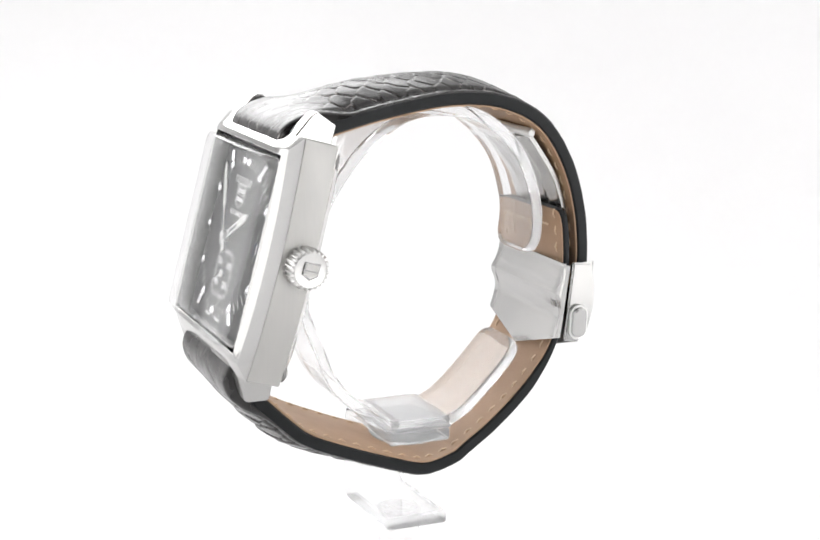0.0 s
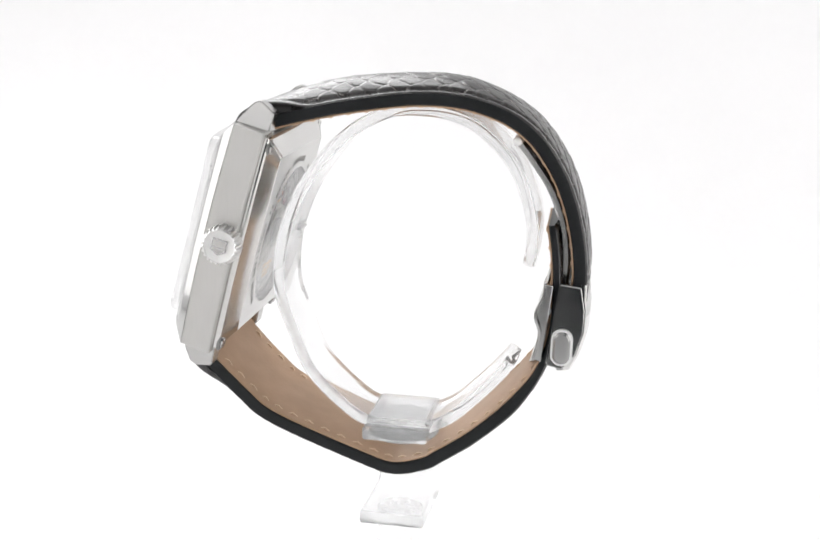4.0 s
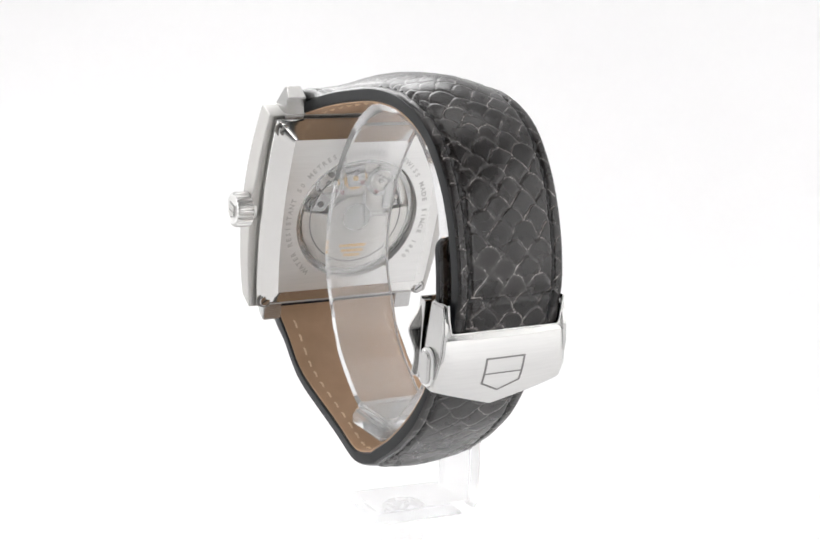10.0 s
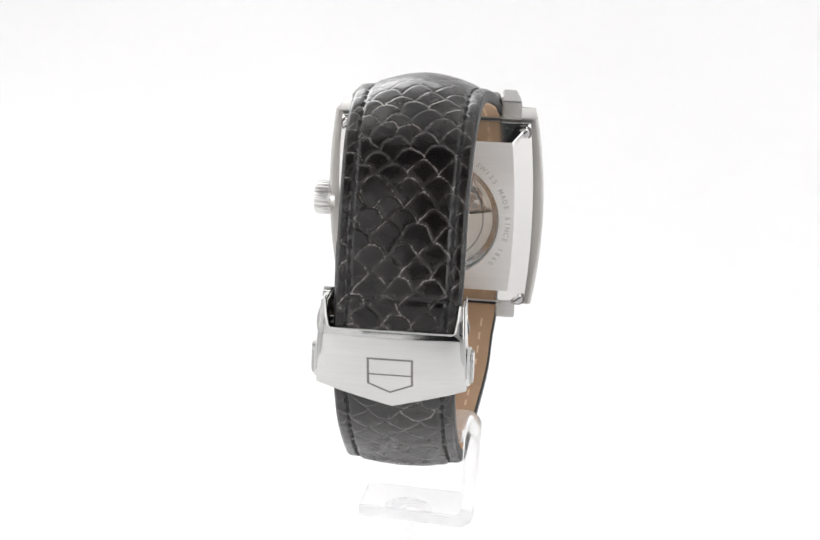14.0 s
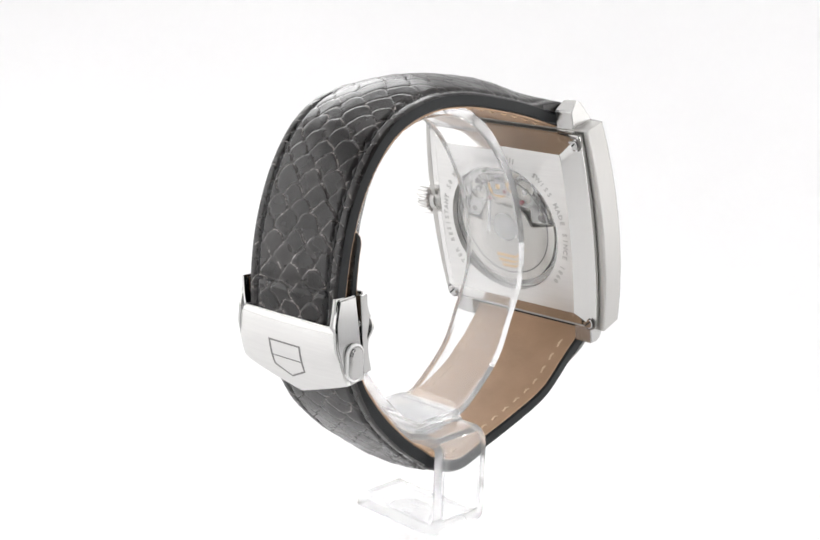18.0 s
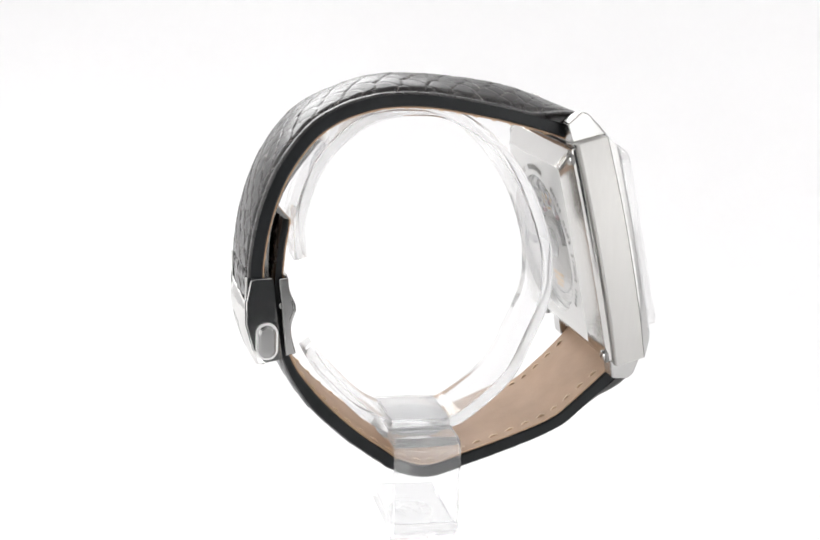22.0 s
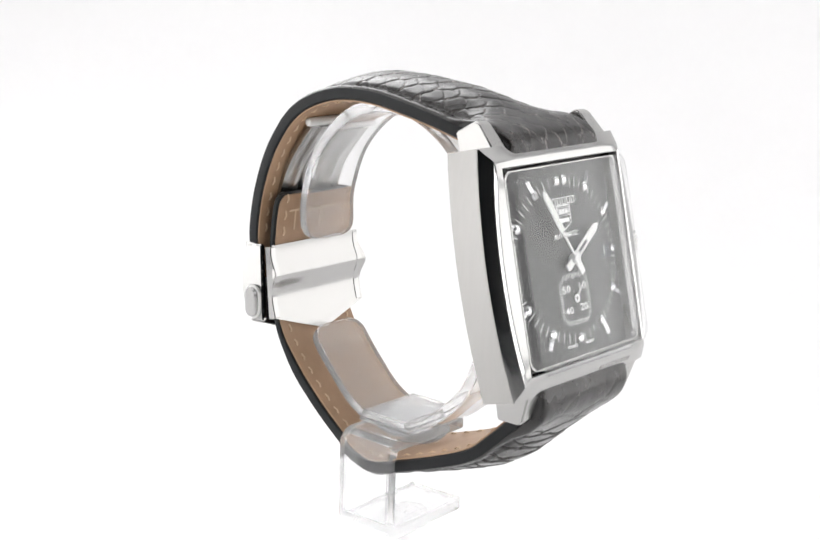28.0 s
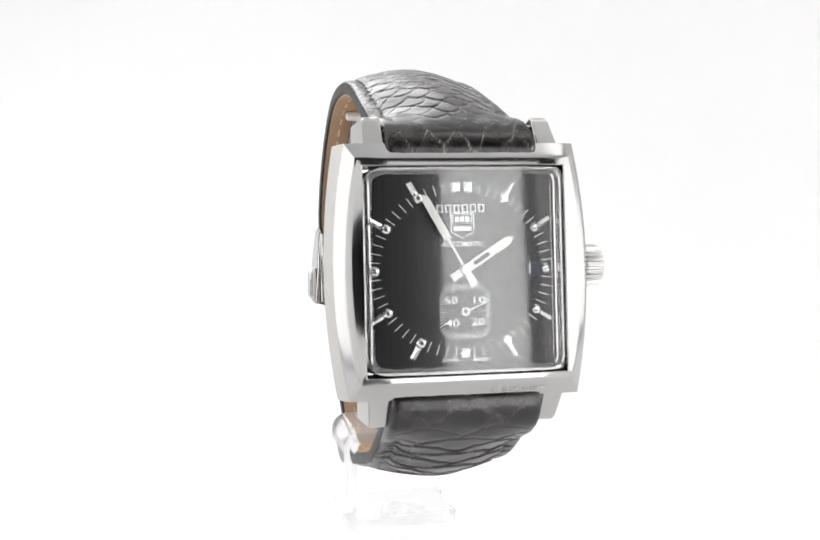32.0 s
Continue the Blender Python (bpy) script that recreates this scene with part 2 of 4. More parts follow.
# ---- the tent and table ----
def setting():
    def still(name, bm, mat, label, category):
        ob = new(name, mesh_of(name, bm, mat))
        return tagged(ob, label, category, kind="structure")

    # table paper: flat, then curving up into the backdrop
    prof = [(-420.0, 0.0), (150.0, 0.0)]
    for k in range(1, 13):
        a = math.pi / 2 * k / 12
        prof.append((150 + 130 * math.sin(a), 130 - 130 * math.cos(a)))
    prof.append((280, 640))
    bm = bmesh.new()
    rows = [[bm.verts.new((x, y, z)) for x in (-345, 345)] for y, z in prof]
    low = [[bm.verts.new((x, y + (3 if z > 60 else 0), z - (0 if z > 60 else 3))) for x in (-345, 345)] for y, z in prof]
    for r, q in ((rows, 1), (low, -1)):
        for a, b in zip(r, r[1:]):
            bm.faces.new((a[0], a[1], b[1], b[0]))
    still("ground", bm, PAPER, "white seamless paper sweep curving up into the backdrop", "backdrop")
    still("wall_west", box(-353, -350, -260, 290, 0.5, 640), TENT, "white fabric side of a photo tent", "tent wall")
    still("wall_east", box(350, 353, -260, 290, 0.5, 640), TENT, "white fabric side of a photo tent", "tent wall")
    still("ceiling", box(-345, 345, -200, 270, 600, 604), TENT, "white fabric top of a photo tent, folded back in front", "tent top")
    # front of the tent, open round the camera
    bm = bmesh.new()
    for x0, x1, z0, z1 in ((-349, -40, 0.5, 270), (104, 237, 0.5, 270), (274, 349, 0.5, 270)):
        box(x0, x1, -252, -249, z0, z1, bm=bm)
    still("wall_front", bm, TENT, "low white fabric front of a photo tent with openings", "tent wall")
    # the dim room behind it
    dark = plain("dim_room_wall", (0.06, 0.06, 0.065), 0.9)
    bm = box(-900, 900, -1500, -1490, -3, 1200)
    still("wall_room", bm, dark, "plain dark wall of the dim room", "wall")


setting()


# ---- the watch ----
WL = 33.0            # the watch's empty is at the lowest point of its strap
watch = thing("wristwatch", LIFT - WL, "square steel wristwatch, black dial, charcoal snakeskin strap, on clear stand", "wristwatch")
TILT = radians(13.6)
UPV, FRONT = Vector((0, math.sin(TILT), math.cos(TILT))), Vector((0, -math.cos(TILT), math.sin(TILT)))
CENTRE = -0.6 * Vector((1, 0, 0)) - 0.85 * UPV + 25.0 * FRONT
CASE = Matrix.Translation(CENTRE) @ Matrix((
    (1, UPV.x, FRONT.x, 0), (0, UPV.y, FRONT.y, 0), (0, UPV.z, FRONT.z, 0), (0, 0, 0, 1)))


def wp(name, bm, mat, parent, label="", m=CASE, smooth=True):
    return part(name, bm, mat, parent, label, m, smooth, WL)


def bowed(half_mid, half_end, half_v, z, bow_v=0.0, n=14):
    """A four-sided outline with sides that bow outwards."""
    out = []
    for i in range(n):                     # crown side, upwards
        v = -half_v + 2 * half_v * i / n
        out.append((half_end + (half_mid - half_end) * (1 - (v / half_v) ** 2), v, z))
    for i in range(n):                     # top, towards the other side
        u = half_end - 2 * half_end * i / n
        out.append((u, half_v + bow_v * (1 - (u / half_end) ** 2), z))
    for i in range(n):
        v = half_v - 2 * half_v * i / n
        out.append((-half_end - (half_mid - half_end) * (1 - (v / half_v) ** 2), v, z))
    for i in range(n):
        u = -half_end + 2 * half_end * i / n
        out.append((u, -half_v - bow_v * (1 - (u / half_end) ** 2), z))
    return out


def case_parts():
    rings = [bowed(17.0, 16.2, 17.4, 0.9), bowed(18.7, 17.1, 17.8, 0.25), bowed(19.2, 17.6, 18.05, 0.5), bowed(18.77, 16.92, 18.05, 5.4)]
    body = wp("case_body", soften(loft(rings), 0.12, 20, 1), BRUSHED, watch, "brushed steel case with bowed sides")
    def crest(ring, z_end):
        """Top and bottom runs of an outline at their own height."""
        n = len(ring) // 4
        return [(x, y, z_end if (i // n) in (1, 3) and i % n else z) for i, (x, y, z) in enumerate(ring)]

    # bezel section: outer edge, bowed ridge, inner edge; breadth mid, breadth end, height, z at the sides, z at the ends
    p0, p1, p2 = ((18.73, 16.87, 18.02, 5.45, 6.0), (16.95, 15.6, 15.8, 7.1, 7.5), (14.9, 14.85, 14.9, 7.62, 7.62))

    def mix(a, b, f):
        return tuple(x + (y - x) * f for x, y in zip(a, b))
    section = [mix(p0, p1, f) for f in (0.0, 0.3, 0.6)]
    q0, q2 = mix(p0, p1, 0.8), mix(p1, p2, 0.3)
    section += [mix(mix(q0, p1, f / 6), mix(p1, q2, f / 6), f / 6) for f in range(7)]
    section += [mix(p1, p2, 0.7), p2]
    rings = [bowed(18.75, 16.89, 18.03, 5.42)] + [crest(bowed(m, e, v, z), zc) for m, e, v, z, zc in section]
    rings += [bowed(14.75, 14.7, 14.75, 7.5), bowed(14.4, 14.4, 14.4, 6.3)]
    wp("bezel", loft(rings, True, False), POLISHED, body, "polished steel bezel with broad bowed flanks")
    for sx in (1, -1):
        for sv in (1, -1):
            prof = [(16.6, 0.45), (20.9, 0.25), (22.05, 3.1), (21.5, 4.0), (17.4, 6.35), (16.6, 5.0)]
            rings = []
            for k in (0, 1, 2):
                r = []
                for v, z in prof:
                    u = (11.3, 12.4, 14.8 if z < 1 else min(14.5, 13.6 + 0.7 * (22.05 - v)))[k]
                    r.append((sx * u, sv * v, z))
                rings.append(r)
            even(wp("lug", soften(loft(rings), 0.2, 20, 3), LUG_STEEL, body))
    # engraving below the dial: plain small bars, not lettered
    for u0, u1 in ((3.4, 4.3), (5.0, 5.75), (5.9, 6.75), (6.9, 7.8), (8.1, 8.85), (9.0, 9.55), (9.7, 10.3), (10.45, 11.05), (11.2, 11.6)):
        bm = bmesh.new()
        a = [(u0, -17.4, 6.425), (u1, -17.4, 6.425), (u1, -16.75, 6.865), (u0, -16.75, 6.865)]
        r2 = [(x, y - 0.015, z + 0.022) for x, y, z in a]
        vs = [bm.verts.new(p) for p in a] + [bm.verts.new(p) for p in r2]
        for q in ((3, 2, 1, 0), (4, 5, 6, 7), (0, 1, 5, 4), (1, 2, 6, 5), (2, 3, 7, 6), (3, 0, 4, 7)):
            bm.faces.new([vs[i] for i in q])
        wp("engraved_bar", bm, ETCHED, body)
    # spring bars behind the lugs
    for sv in (1, -1):
        bm = loft([circle(0.8, 16, -11.4), circle(0.8, 16, 11.4)])
        bm.transform(Matrix.Translation((0, sv * 20.2, 2.4)) @ Matrix.Rotation(math.pi / 2, 4, "Y"))
        wp("spring_bar", bm, POLISHED, body)

    # crown with fluted rim and a plain raised shield
    n = 24
    rim = []
    for k in range(n * 4):
        a = 2 * math.pi * k / (n * 4)
        rim.append((a, 3.05 if k % 4 in (0, 1) else 2.75))
    rings = [circle(1.9, n * 4, 18.2), circle(2.2, n * 4, 18.9)]
    for z, k in ((18.95, 0.9), (19.3, 1.0), (21.3, 1.0), (21.8, 0.93)):
        rings.append([(r * k * math.cos(a), r * k * math.sin(a), z) for a, r in rim])
    rings.append(circle(2.45, n * 4, 21.95))
    rings.append(circle(2.3, n * 4, 21.9))
    cm = CASE @ Matrix.Translation((0, 0.35, 1.9)) @ Matrix(((0, 0, 1, 0), (0, 1, 0, 0), (-1, 0, 0, 0), (0, 0, 0, 1)))
    crown = wp("crown", loft(rings), SATIN, body, "fluted steel crown", cm)
    bm = bmesh.new()
    sh = [(-1.2, 1.15), (1.2, 1.15), (1.2, -0.7), (0, -1.45), (-1.2, -0.7)]
    prism(sh, 21.85, 22.15, 0.06, bm)
    wp("emblem", bm, POLISHED, crown, "plain raised shield on the crown", cm)
    bm = bmesh.new()
    prism([(-0.95, 0.9), (0.95, 0.9), (0.95, 0.05), (-0.95, 0.05)], 22.1, 22.18, 0, bm)
    prism([(-0.95, -0.25), (0.95, -0.25), (0.95, -0.6), (0, -1.15), (-0.95, -0.6)], 22.1, 22.18, 0, bm)
    wp("emblem_field", bm, BRUSHED, crown, "", cm)


def soft_corner(u, v, half, r):
    """Moves a point of a square into the same square with rounded corners."""
    du, dv = abs(u) - half + r, abs(v) - half + r
    if du > 0 and dv > 0:
        k = max(du, dv) / math.hypot(du, dv)
        u, v = math.copysign(half - r + du * k, u), math.copysign(half - r + dv * k, v)
    return u, v


def crystal_part():
    """Boxed crystal: upright rim, then a dome that is highest down the middle."""
    hu, hv, n = 14.35, 14.35, 32
    bm = bmesh.new()

    def sheet(inset, base, rise, down):
        g = []
        for i in range(n + 1):
            row = []
            for j in range(n + 1):
                u, v = (-1 + 2 * i / n) * (hu - inset), (-1 + 2 * j / n) * (hv - inset)
                u, v = soft_corner(u, v, hu - inset, 1.7)
                row.append(bm.verts.new((u, v, base + rise * (1 - (u / hu) ** 2))))
            g.append(row)
        for i in range(n):
            for j in range(n):
                q = [g[i][j], g[i + 1][j], g[i + 1][j + 1], g[i][j + 1]]
                bm.faces.new(q[::-1] if down else q)
        return [g[i][0] for i in range(n)] + [g[n][j] for j in range(n)] + [g[n - i][n] for i in range(n)] + [g[0][n - j] for j in range(n)]

    top = sheet(0.35, 9.2, 1.25, False)
    shoulder = [bm.verts.new((c.co.x * hu / (hu - 0.35), c.co.y * hv / (hv - 0.35), c.co.z - 0.35)) for c in top]
    low_out = [bm.verts.new((c.co.x, c.co.y, 7.35)) for c in shoulder]
    under = sheet(0.9, 8.2, 1.2, True)
    low_in = [bm.verts.new((c.co.x, c.co.y, 7.35)) for c in under]
    m = len(top)
    for a, b in ((top, shoulder), (shoulder, low_out), (low_out, low_in), (low_in, under)):
        for i in range(m):
            bm.faces.new((a[i], b[i], b[(i + 1) % m], a[(i + 1) % m]))
    ob = wp("crystal", bm, SAPPHIRE, watch, "domed clear crystal over the dial")
    ob.visible_shadow = False


def gem_mesh():
    """A brilliant-cut stone, 1.4 mm across, with staggered facets."""
    rng = random.Random(4)
    n = 9
    rings = []
    for r, z, st in ((0.15, -0.1, 0), (0.70, 0.0, 0.35), (0.72, 0.06, 0.35), (0.58, 0.22, 0.0), (0.33, 0.36, 0.35)):
        rings.append([(x + rng.uniform(-0.05, 0.05), y + rng.uniform(-0.05, 0.05), z + rng.uniform(-0.03, 0.03)) for x, y, z in circle(r, n, z, start=st)])
    bm = loft(rings)
    bmesh.ops.triangulate(bm, faces=bm.faces)
    return bm


def dial_parts():
    zd = 6.5
    sag = 1.25 / 14.4 ** 2

    def seat(u):
        """Sets a piece that is drawn flat at breadth u onto the bowed dial."""
        return Matrix.Translation((u, 0, -sag * u * u)) @ Matrix.Rotation(math.atan(2 * sag * u), 4, "Y") @ Matrix.Translation((-u, 0, 0))
    us = [-14.4 + 0.9 * k for k in range(33)]
    rings = [[(u, -14.4, zd - 2.2), (u, 14.4, zd - 2.2), (u, 14.4, zd - sag * u * u), (u, -14.4, zd - sag * u * u)] for u in us]
    dial = wp("dial", loft(rings), DIAL, watch, "glossy black dial with pale markers and gem hour points")
    # bright inner frame between dial and crystal
    rings = [[(x, y, zd + dz) for x, y in rounded(h, h, 1.6)] for h, dz in ((14.3, 0.02), (14.35, 0.8), (14.1, 0.85), (13.85, 0.02))]
    wp("inner_frame", loft(rings, loop=True), POLISHED, dial, "narrow bright frame round the dial")
    o = Vector((-0.2, 0.05))
    # hour bars and gems
    gem_me = mesh_of("gem", gem_mesh(), GEM, 0, None, False)
    claw = loft([circle(0.76, 8, -0.02), circle(0.76, 8, 0.05), circle(0.62, 8, 0.05), circle(0.62, 8, -0.02)], loop=True)
    for k in range(4):
        a = math.pi / 4 + k * math.pi / 2
        box(0.66 * math.cos(a) - 0.14, 0.66 * math.cos(a) + 0.14, 0.66 * math.sin(a) - 0.14, 0.66 * math.sin(a) + 0.14, 0, 0.2, 0, claw)
    claw_me = mesh_of("collet", claw, POLISHED, 0, None, False)

    def set_gem(u, v):
        for nm, me, dz in (("gem", gem_me, 0.12), ("collet", claw_me, 0.03)):
            ob = new(nm, me)
            ob.parent = dial
            ob.matrix_local = Matrix.Translation((0, 0, WL / 1000)) @ place_mm(CASE @ seat(u) @ Matrix.Translation((u, v, zd + dz)))
    rings = [[(-0.42, 13.35, 0.02), (0.42, 13.35, 0.02), (0.42, 15.3, 0.02), (-0.42, 15.3, 0.02)],
             [(-0.42, 13.35, 0.2), (0.42, 13.35, 0.2), (0.42, 15.3, 0.2), (-0.42, 15.3, 0.2)],
             [(-0.04, 13.55, 0.5), (0.04, 13.55, 0.5), (0.04, 15.15, 0.5), (-0.04, 15.15, 0.5)]]
    bar_me = mesh_of("hour_marker", loft(rings), GEM, 0, None, False)
    for h in range(12):
        a = -2 * math.pi * h / 12
        d = Vector((-math.sin(a), math.cos(a)))
        if h == 0:
            set_gem(o.x - 0.85, o.y + 11.75)
            set_gem(o.x + 0.85, o.y + 11.75)
        else:
            set_gem(o.x + 11.75 * d.x, o.y + 11.75 * d.y)
        if h in (1, 2, 4, 5, 7, 8, 10, 11):
            ob = new("hour_marker", bar_me)
            ob.parent = dial
            ob.matrix_local = Matrix.Translation((0, 0, WL / 1000)) @ place_mm(CASE @ seat(o.x + 13.4 * d.x) @ Matrix.Translation((o.x, o.y, zd)) @ Matrix.Rotation(a, 4, "Z") @ Matrix.Translation((0, -0.95, 0)))
    # minute ticks
    tick_me = mesh_of("minute_tick", box(-0.055, 0.055, 11.0, 12.55, 0.0, 0.02), WHITE_PRINT, 0, None, False)
    for k in range(60):
        if k % 5 == 0 or k in (14, 16, 29, 31):
            if k not in (14, 16, 29, 31):
                continue
        ob = new("minute_tick", tick_me)
        ob.parent = dial
        ob.matrix_local = Matrix.Translation((0, 0, WL / 1000)) @ place_mm(CASE @ seat(o.x + 12.5 * math.sin(2 * math.pi * k / 60)) @ Matrix.Translation((o.x, o.y, zd + 0.012)) @ Matrix.Rotation(-2 * math.pi * k / 60, 4, "Z"))
    # small seconds: sunk rounded square with its own ticks
    sub = Vector((o.x + 0.15, o.y - 5.9))
    rs = rounded(4.05, 4.15, 1.25)
    inner = [(x * 0.98, y * 0.98) for x, y in rs]
    bm = loft([[(x, y, 0.0) for x, y in rs], [(x, y, 0.02) for x, y in rs], [(x, y, 0.02) for x, y in inner], [(x, y, 0.0) for x, y in inner]], loop=True)
    wp("seconds_dial", bm, SUNK, dial, "small rounded square seconds track", CASE @ Matrix.Translation((sub.x, sub.y, zd + 0.004)))
    bm = bmesh.new()
    for k in range(60):
        a = math.pi / 2 - 2 * math.pi * k / 60
        c, s = math.cos(a), math.sin(a)
        r1 = min(3.75 / max(abs(c), 1e-6), 3.85 / max(abs(s), 1e-6), 4.55)
        r0 = r1 - (1.05 if k % 5 == 0 else 0.7)
        w = 0.055
        p = [(r0 * c + w * s, r0 * s - w * c), (r1 * c + w * s, r1 * s - w * c), (r1 * c - w * s, r1 * s + w * c), (r0 * c - w * s, r0 * s + w * c)]
        prism(p, 0.0, 0.02, 0, bm)
    tagged(part("seconds_track", bm, WHITE_PRINT, dial, "", CASE @ Matrix.Translation((sub.x, sub.y, zd + 0.004)), False, WL), kind="stuff")

    def word(text, size, u, v, width, name, mat=WHITE_PRINT, bold=0.008):
        lettering(text, size, mat, dial, name, CASE @ Matrix.Translation((u, v, zd + 0.02)), width, "", bold)
    word("50", 1.55, sub.x - 2.05, sub.y + 1.55, 1.9, "numeral")
    word("10", 1.55, sub.x + 1.95, sub.y + 1.55, 1.75, "numeral")
    word("40", 1.55, sub.x - 1.9, sub.y - 1.65, 1.9, "numeral")
    word("20", 1.55, sub.x + 1.85, sub.y - 1.55, 1.9, "numeral")
    # upper name as plain open blocks, one to a letter
    bm = bmesh.new()
    for k in range(6):
        x = o.x - 0.2 + 1.22 * (k - 2.5)
        for dx in (-0.35, 0.35):
            box(x + dx - 0.08, x + dx + 0.08, o.y + 8.15, o.y + 9.25, 0.0, 0.02, 0, bm)
        for dy in (8.15, 9.11):
            box(x - 0.27, x + 0.27, o.y + dy, o.y + dy + 0.14, 0.0, 0.02, 0, bm)
    wp("name_bars", bm, WHITE_PRINT, dial, "row of small white printed blocks", CASE @ Matrix.Translation((0, 0, zd + 0.02)))
    word("AUTOMATIC", 1.12, o.x + 0.05, o.y + 3.6, 6.2, "lettering")
    word("SWISS", 0.62, o.x - 2.2, o.y - 12.75, 2.4, "lettering")
    word("MADE", 0.62, o.x + 2.3, o.y - 12.75, 2.3, "lettering")
    # plain shield in outline, with bars in place of its name
    bm = bmesh.new()

    def outline(pts, w):
        c = Vector((sum(p[0] for p in pts) / len(pts), sum(p[1] for p in pts) / len(pts)))
        n = len(pts)
        k = 1 - w
        for i in range(n):
            a, b = Vector(pts[i]), Vector(pts[(i + 1) % n])
            prism([tuple(a), tuple(b), tuple(c + (b - c) * k), tuple(c + (a - c) * k)], 0, 0.03, 0, bm)
    outline([(-1.75, 1.75), (1.75, 1.75), (1.75, -1.0), (0, -1.95), (-1.75, -1.0)], 0.09)
    outline([(-1.45, 1.45), (1.45, 1.45), (1.45, 0.12), (-1.45, 0.12)], 0.10)
    for x0, x1, y0, y1 in ((-1.1, -0.45, 0.4, 1.2), (-0.3, 0.3, 0.4, 1.2), (0.45, 1.1, 0.4, 1.2), (-1.3, 1.3, -0.85, -0.2)):
        box(x0, x1, y0, y1, 0, 0.02, 0, bm)
    part("emblem", bm, WHITE_PRINT, dial, "plain white shield emblem", CASE @ Matrix.Translation((o.x + 0.0, o.y + 6.35, zd + 0.01)), False, WL)
    # date window
    wp("date_window", prism([(8.75, -1.15), (11.6, -1.15), (11.6, 1.15), (8.75, 1.15)], zd + 0.004, zd + 0.02), DATE_DISC, dial, "dark date window")
    word("1", 2.2, 9.9, 0.0, None, "numeral")

    # prints follow the bow of the dial
    out = Matrix.Translation((0, 0, WL)) @ CASE
    back_in = out.inverted()
    for ob in dial.children:
        if ob.data.users == 1 and not ob.name.startswith(("inner_frame", "dial")):
            for vert in ob.data.vertices:
                q = back_in @ (vert.co * 1000)
                q.z -= sag * q.x * q.x - 0.012
                vert.co = (out @ q) * 0.001

    # hour and minute pointers
    pivot = CASE @ Matrix.Translation((o.x, o.y, zd))
    def hand(name, angle, bmb, bml, label):
        m = pivot @ Matrix.Rotation(radians(-angle), 4, "Z")
        h = wp(name, bmb, PALE, watch, label, m, False)
        wp("luminous_inlay", bml, LUME, h, "", m, False)
    bm = bmesh.new()
    for x0, x1 in ((-0.62, -0.3), (0.3, 0.62)):
        box(x0, x1, 1.0, 7.2, 0.75, 0.95, 0, bm)
    prism([(-0.62, 6.9), (0.62, 6.9), (0.62, 7.6), (0.0, 8.5), (-0.62, 7.6)], 0.75, 0.95, 0, bm)
    box(-0.62, 0.62, 0.6, 1.6, 0.75, 0.95, 0, bm)
    prism([(-0.55, -2.3), (0.55, -2.3), (0.55, 0.8), (-0.55, 0.8)], 0.75, 0.95, 0, bm)
    hand("hour_hand", 58.0, bm, box(-0.3, 0.3, 4.3, 6.9, 0.78, 0.93), "pale steel hour hand with a slot")
    bm = bmesh.new()
    box(-0.16, 0.16, 0.5, 5.0, 1.15, 1.33, 0, bm)
    for x0, x1 in ((-0.55, -0.36), (0.36, 0.55)):
        box(x0, x1, 4.9, 11.2, 1.15, 1.33, 0, bm)
    prism([(-0.55, 11.0), (0.55, 11.0), (0.5, 11.6), (0.0, 12.2), (-0.5, 11.6)], 1.15, 1.33, 0, bm)
    prism([(-0.55, -2.6), (0.55, -2.6), (0.55, -1.0), (0.2, 0.6), (-0.2, 0.6), (-0.55, -1.0)], 1.15, 1.33, 0, bm)
    hand("minute_hand", -29.5, bm, box(-0.36, 0.36, 5.0, 11.0, 1.17, 1.31), "pale steel minute hand with luminous inlay")
    wp("hand_hub", disc(0.75, 0.3, 1.6, 24, bevel=0.12), PALE, watch, "small round steel hub", pivot)

    # seconds hand: built round its own pin, so that it can turn
    bm = bmesh.new()
    prism([(-0.09, 0.3), (0.09, 0.3), (0.05, 3.3), (-0.05, 3.3)], 0.22, 0.32, 0, bm)
    rim = loft([circle(0.34, 20, 0.20), circle(0.62, 20, 0.20), circle(0.62, 20, 0.36), circle(0.34, 20, 0.36)], loop=True)
    me_tmp = bpy.data.meshes.new("tmp")
    rim.to_mesh(me_tmp)
    rim.free()
    bm.from_mesh(me_tmp)
    bpy.data.meshes.remove(me_tmp)
    ob = new("seconds_hand", mesh_of("seconds_hand", bm, WHITE_PRINT, 0, None, False))
    ob.parent = watch
    tagged(ob, "thin white hand of the small seconds")
    pin = Matrix.Translation((0, 0, WL / 1000)) @ place_mm(CASE @ Matrix.Translation((sub.x, sub.y, zd)))
    return ob, pin


def place_mm(m):
    """A pose given in millimetres, in metres."""
    q = m.copy()
    q.translation = m.translation * 0.001
    return q


def rounded(hx, hy, r, n=6):
    out = []
    for cx, cy, a0 in ((hx - r, hy - r, 0), (-hx + r, hy - r, 90), (-hx + r, -hy + r, 180), (hx - r, -hy + r, 270)):
        for k in range(n + 1):
            a = radians(a0 + 90 * k / n)
            out.append((cx + r * math.cos(a), cy + r * math.sin(a)))
    return out


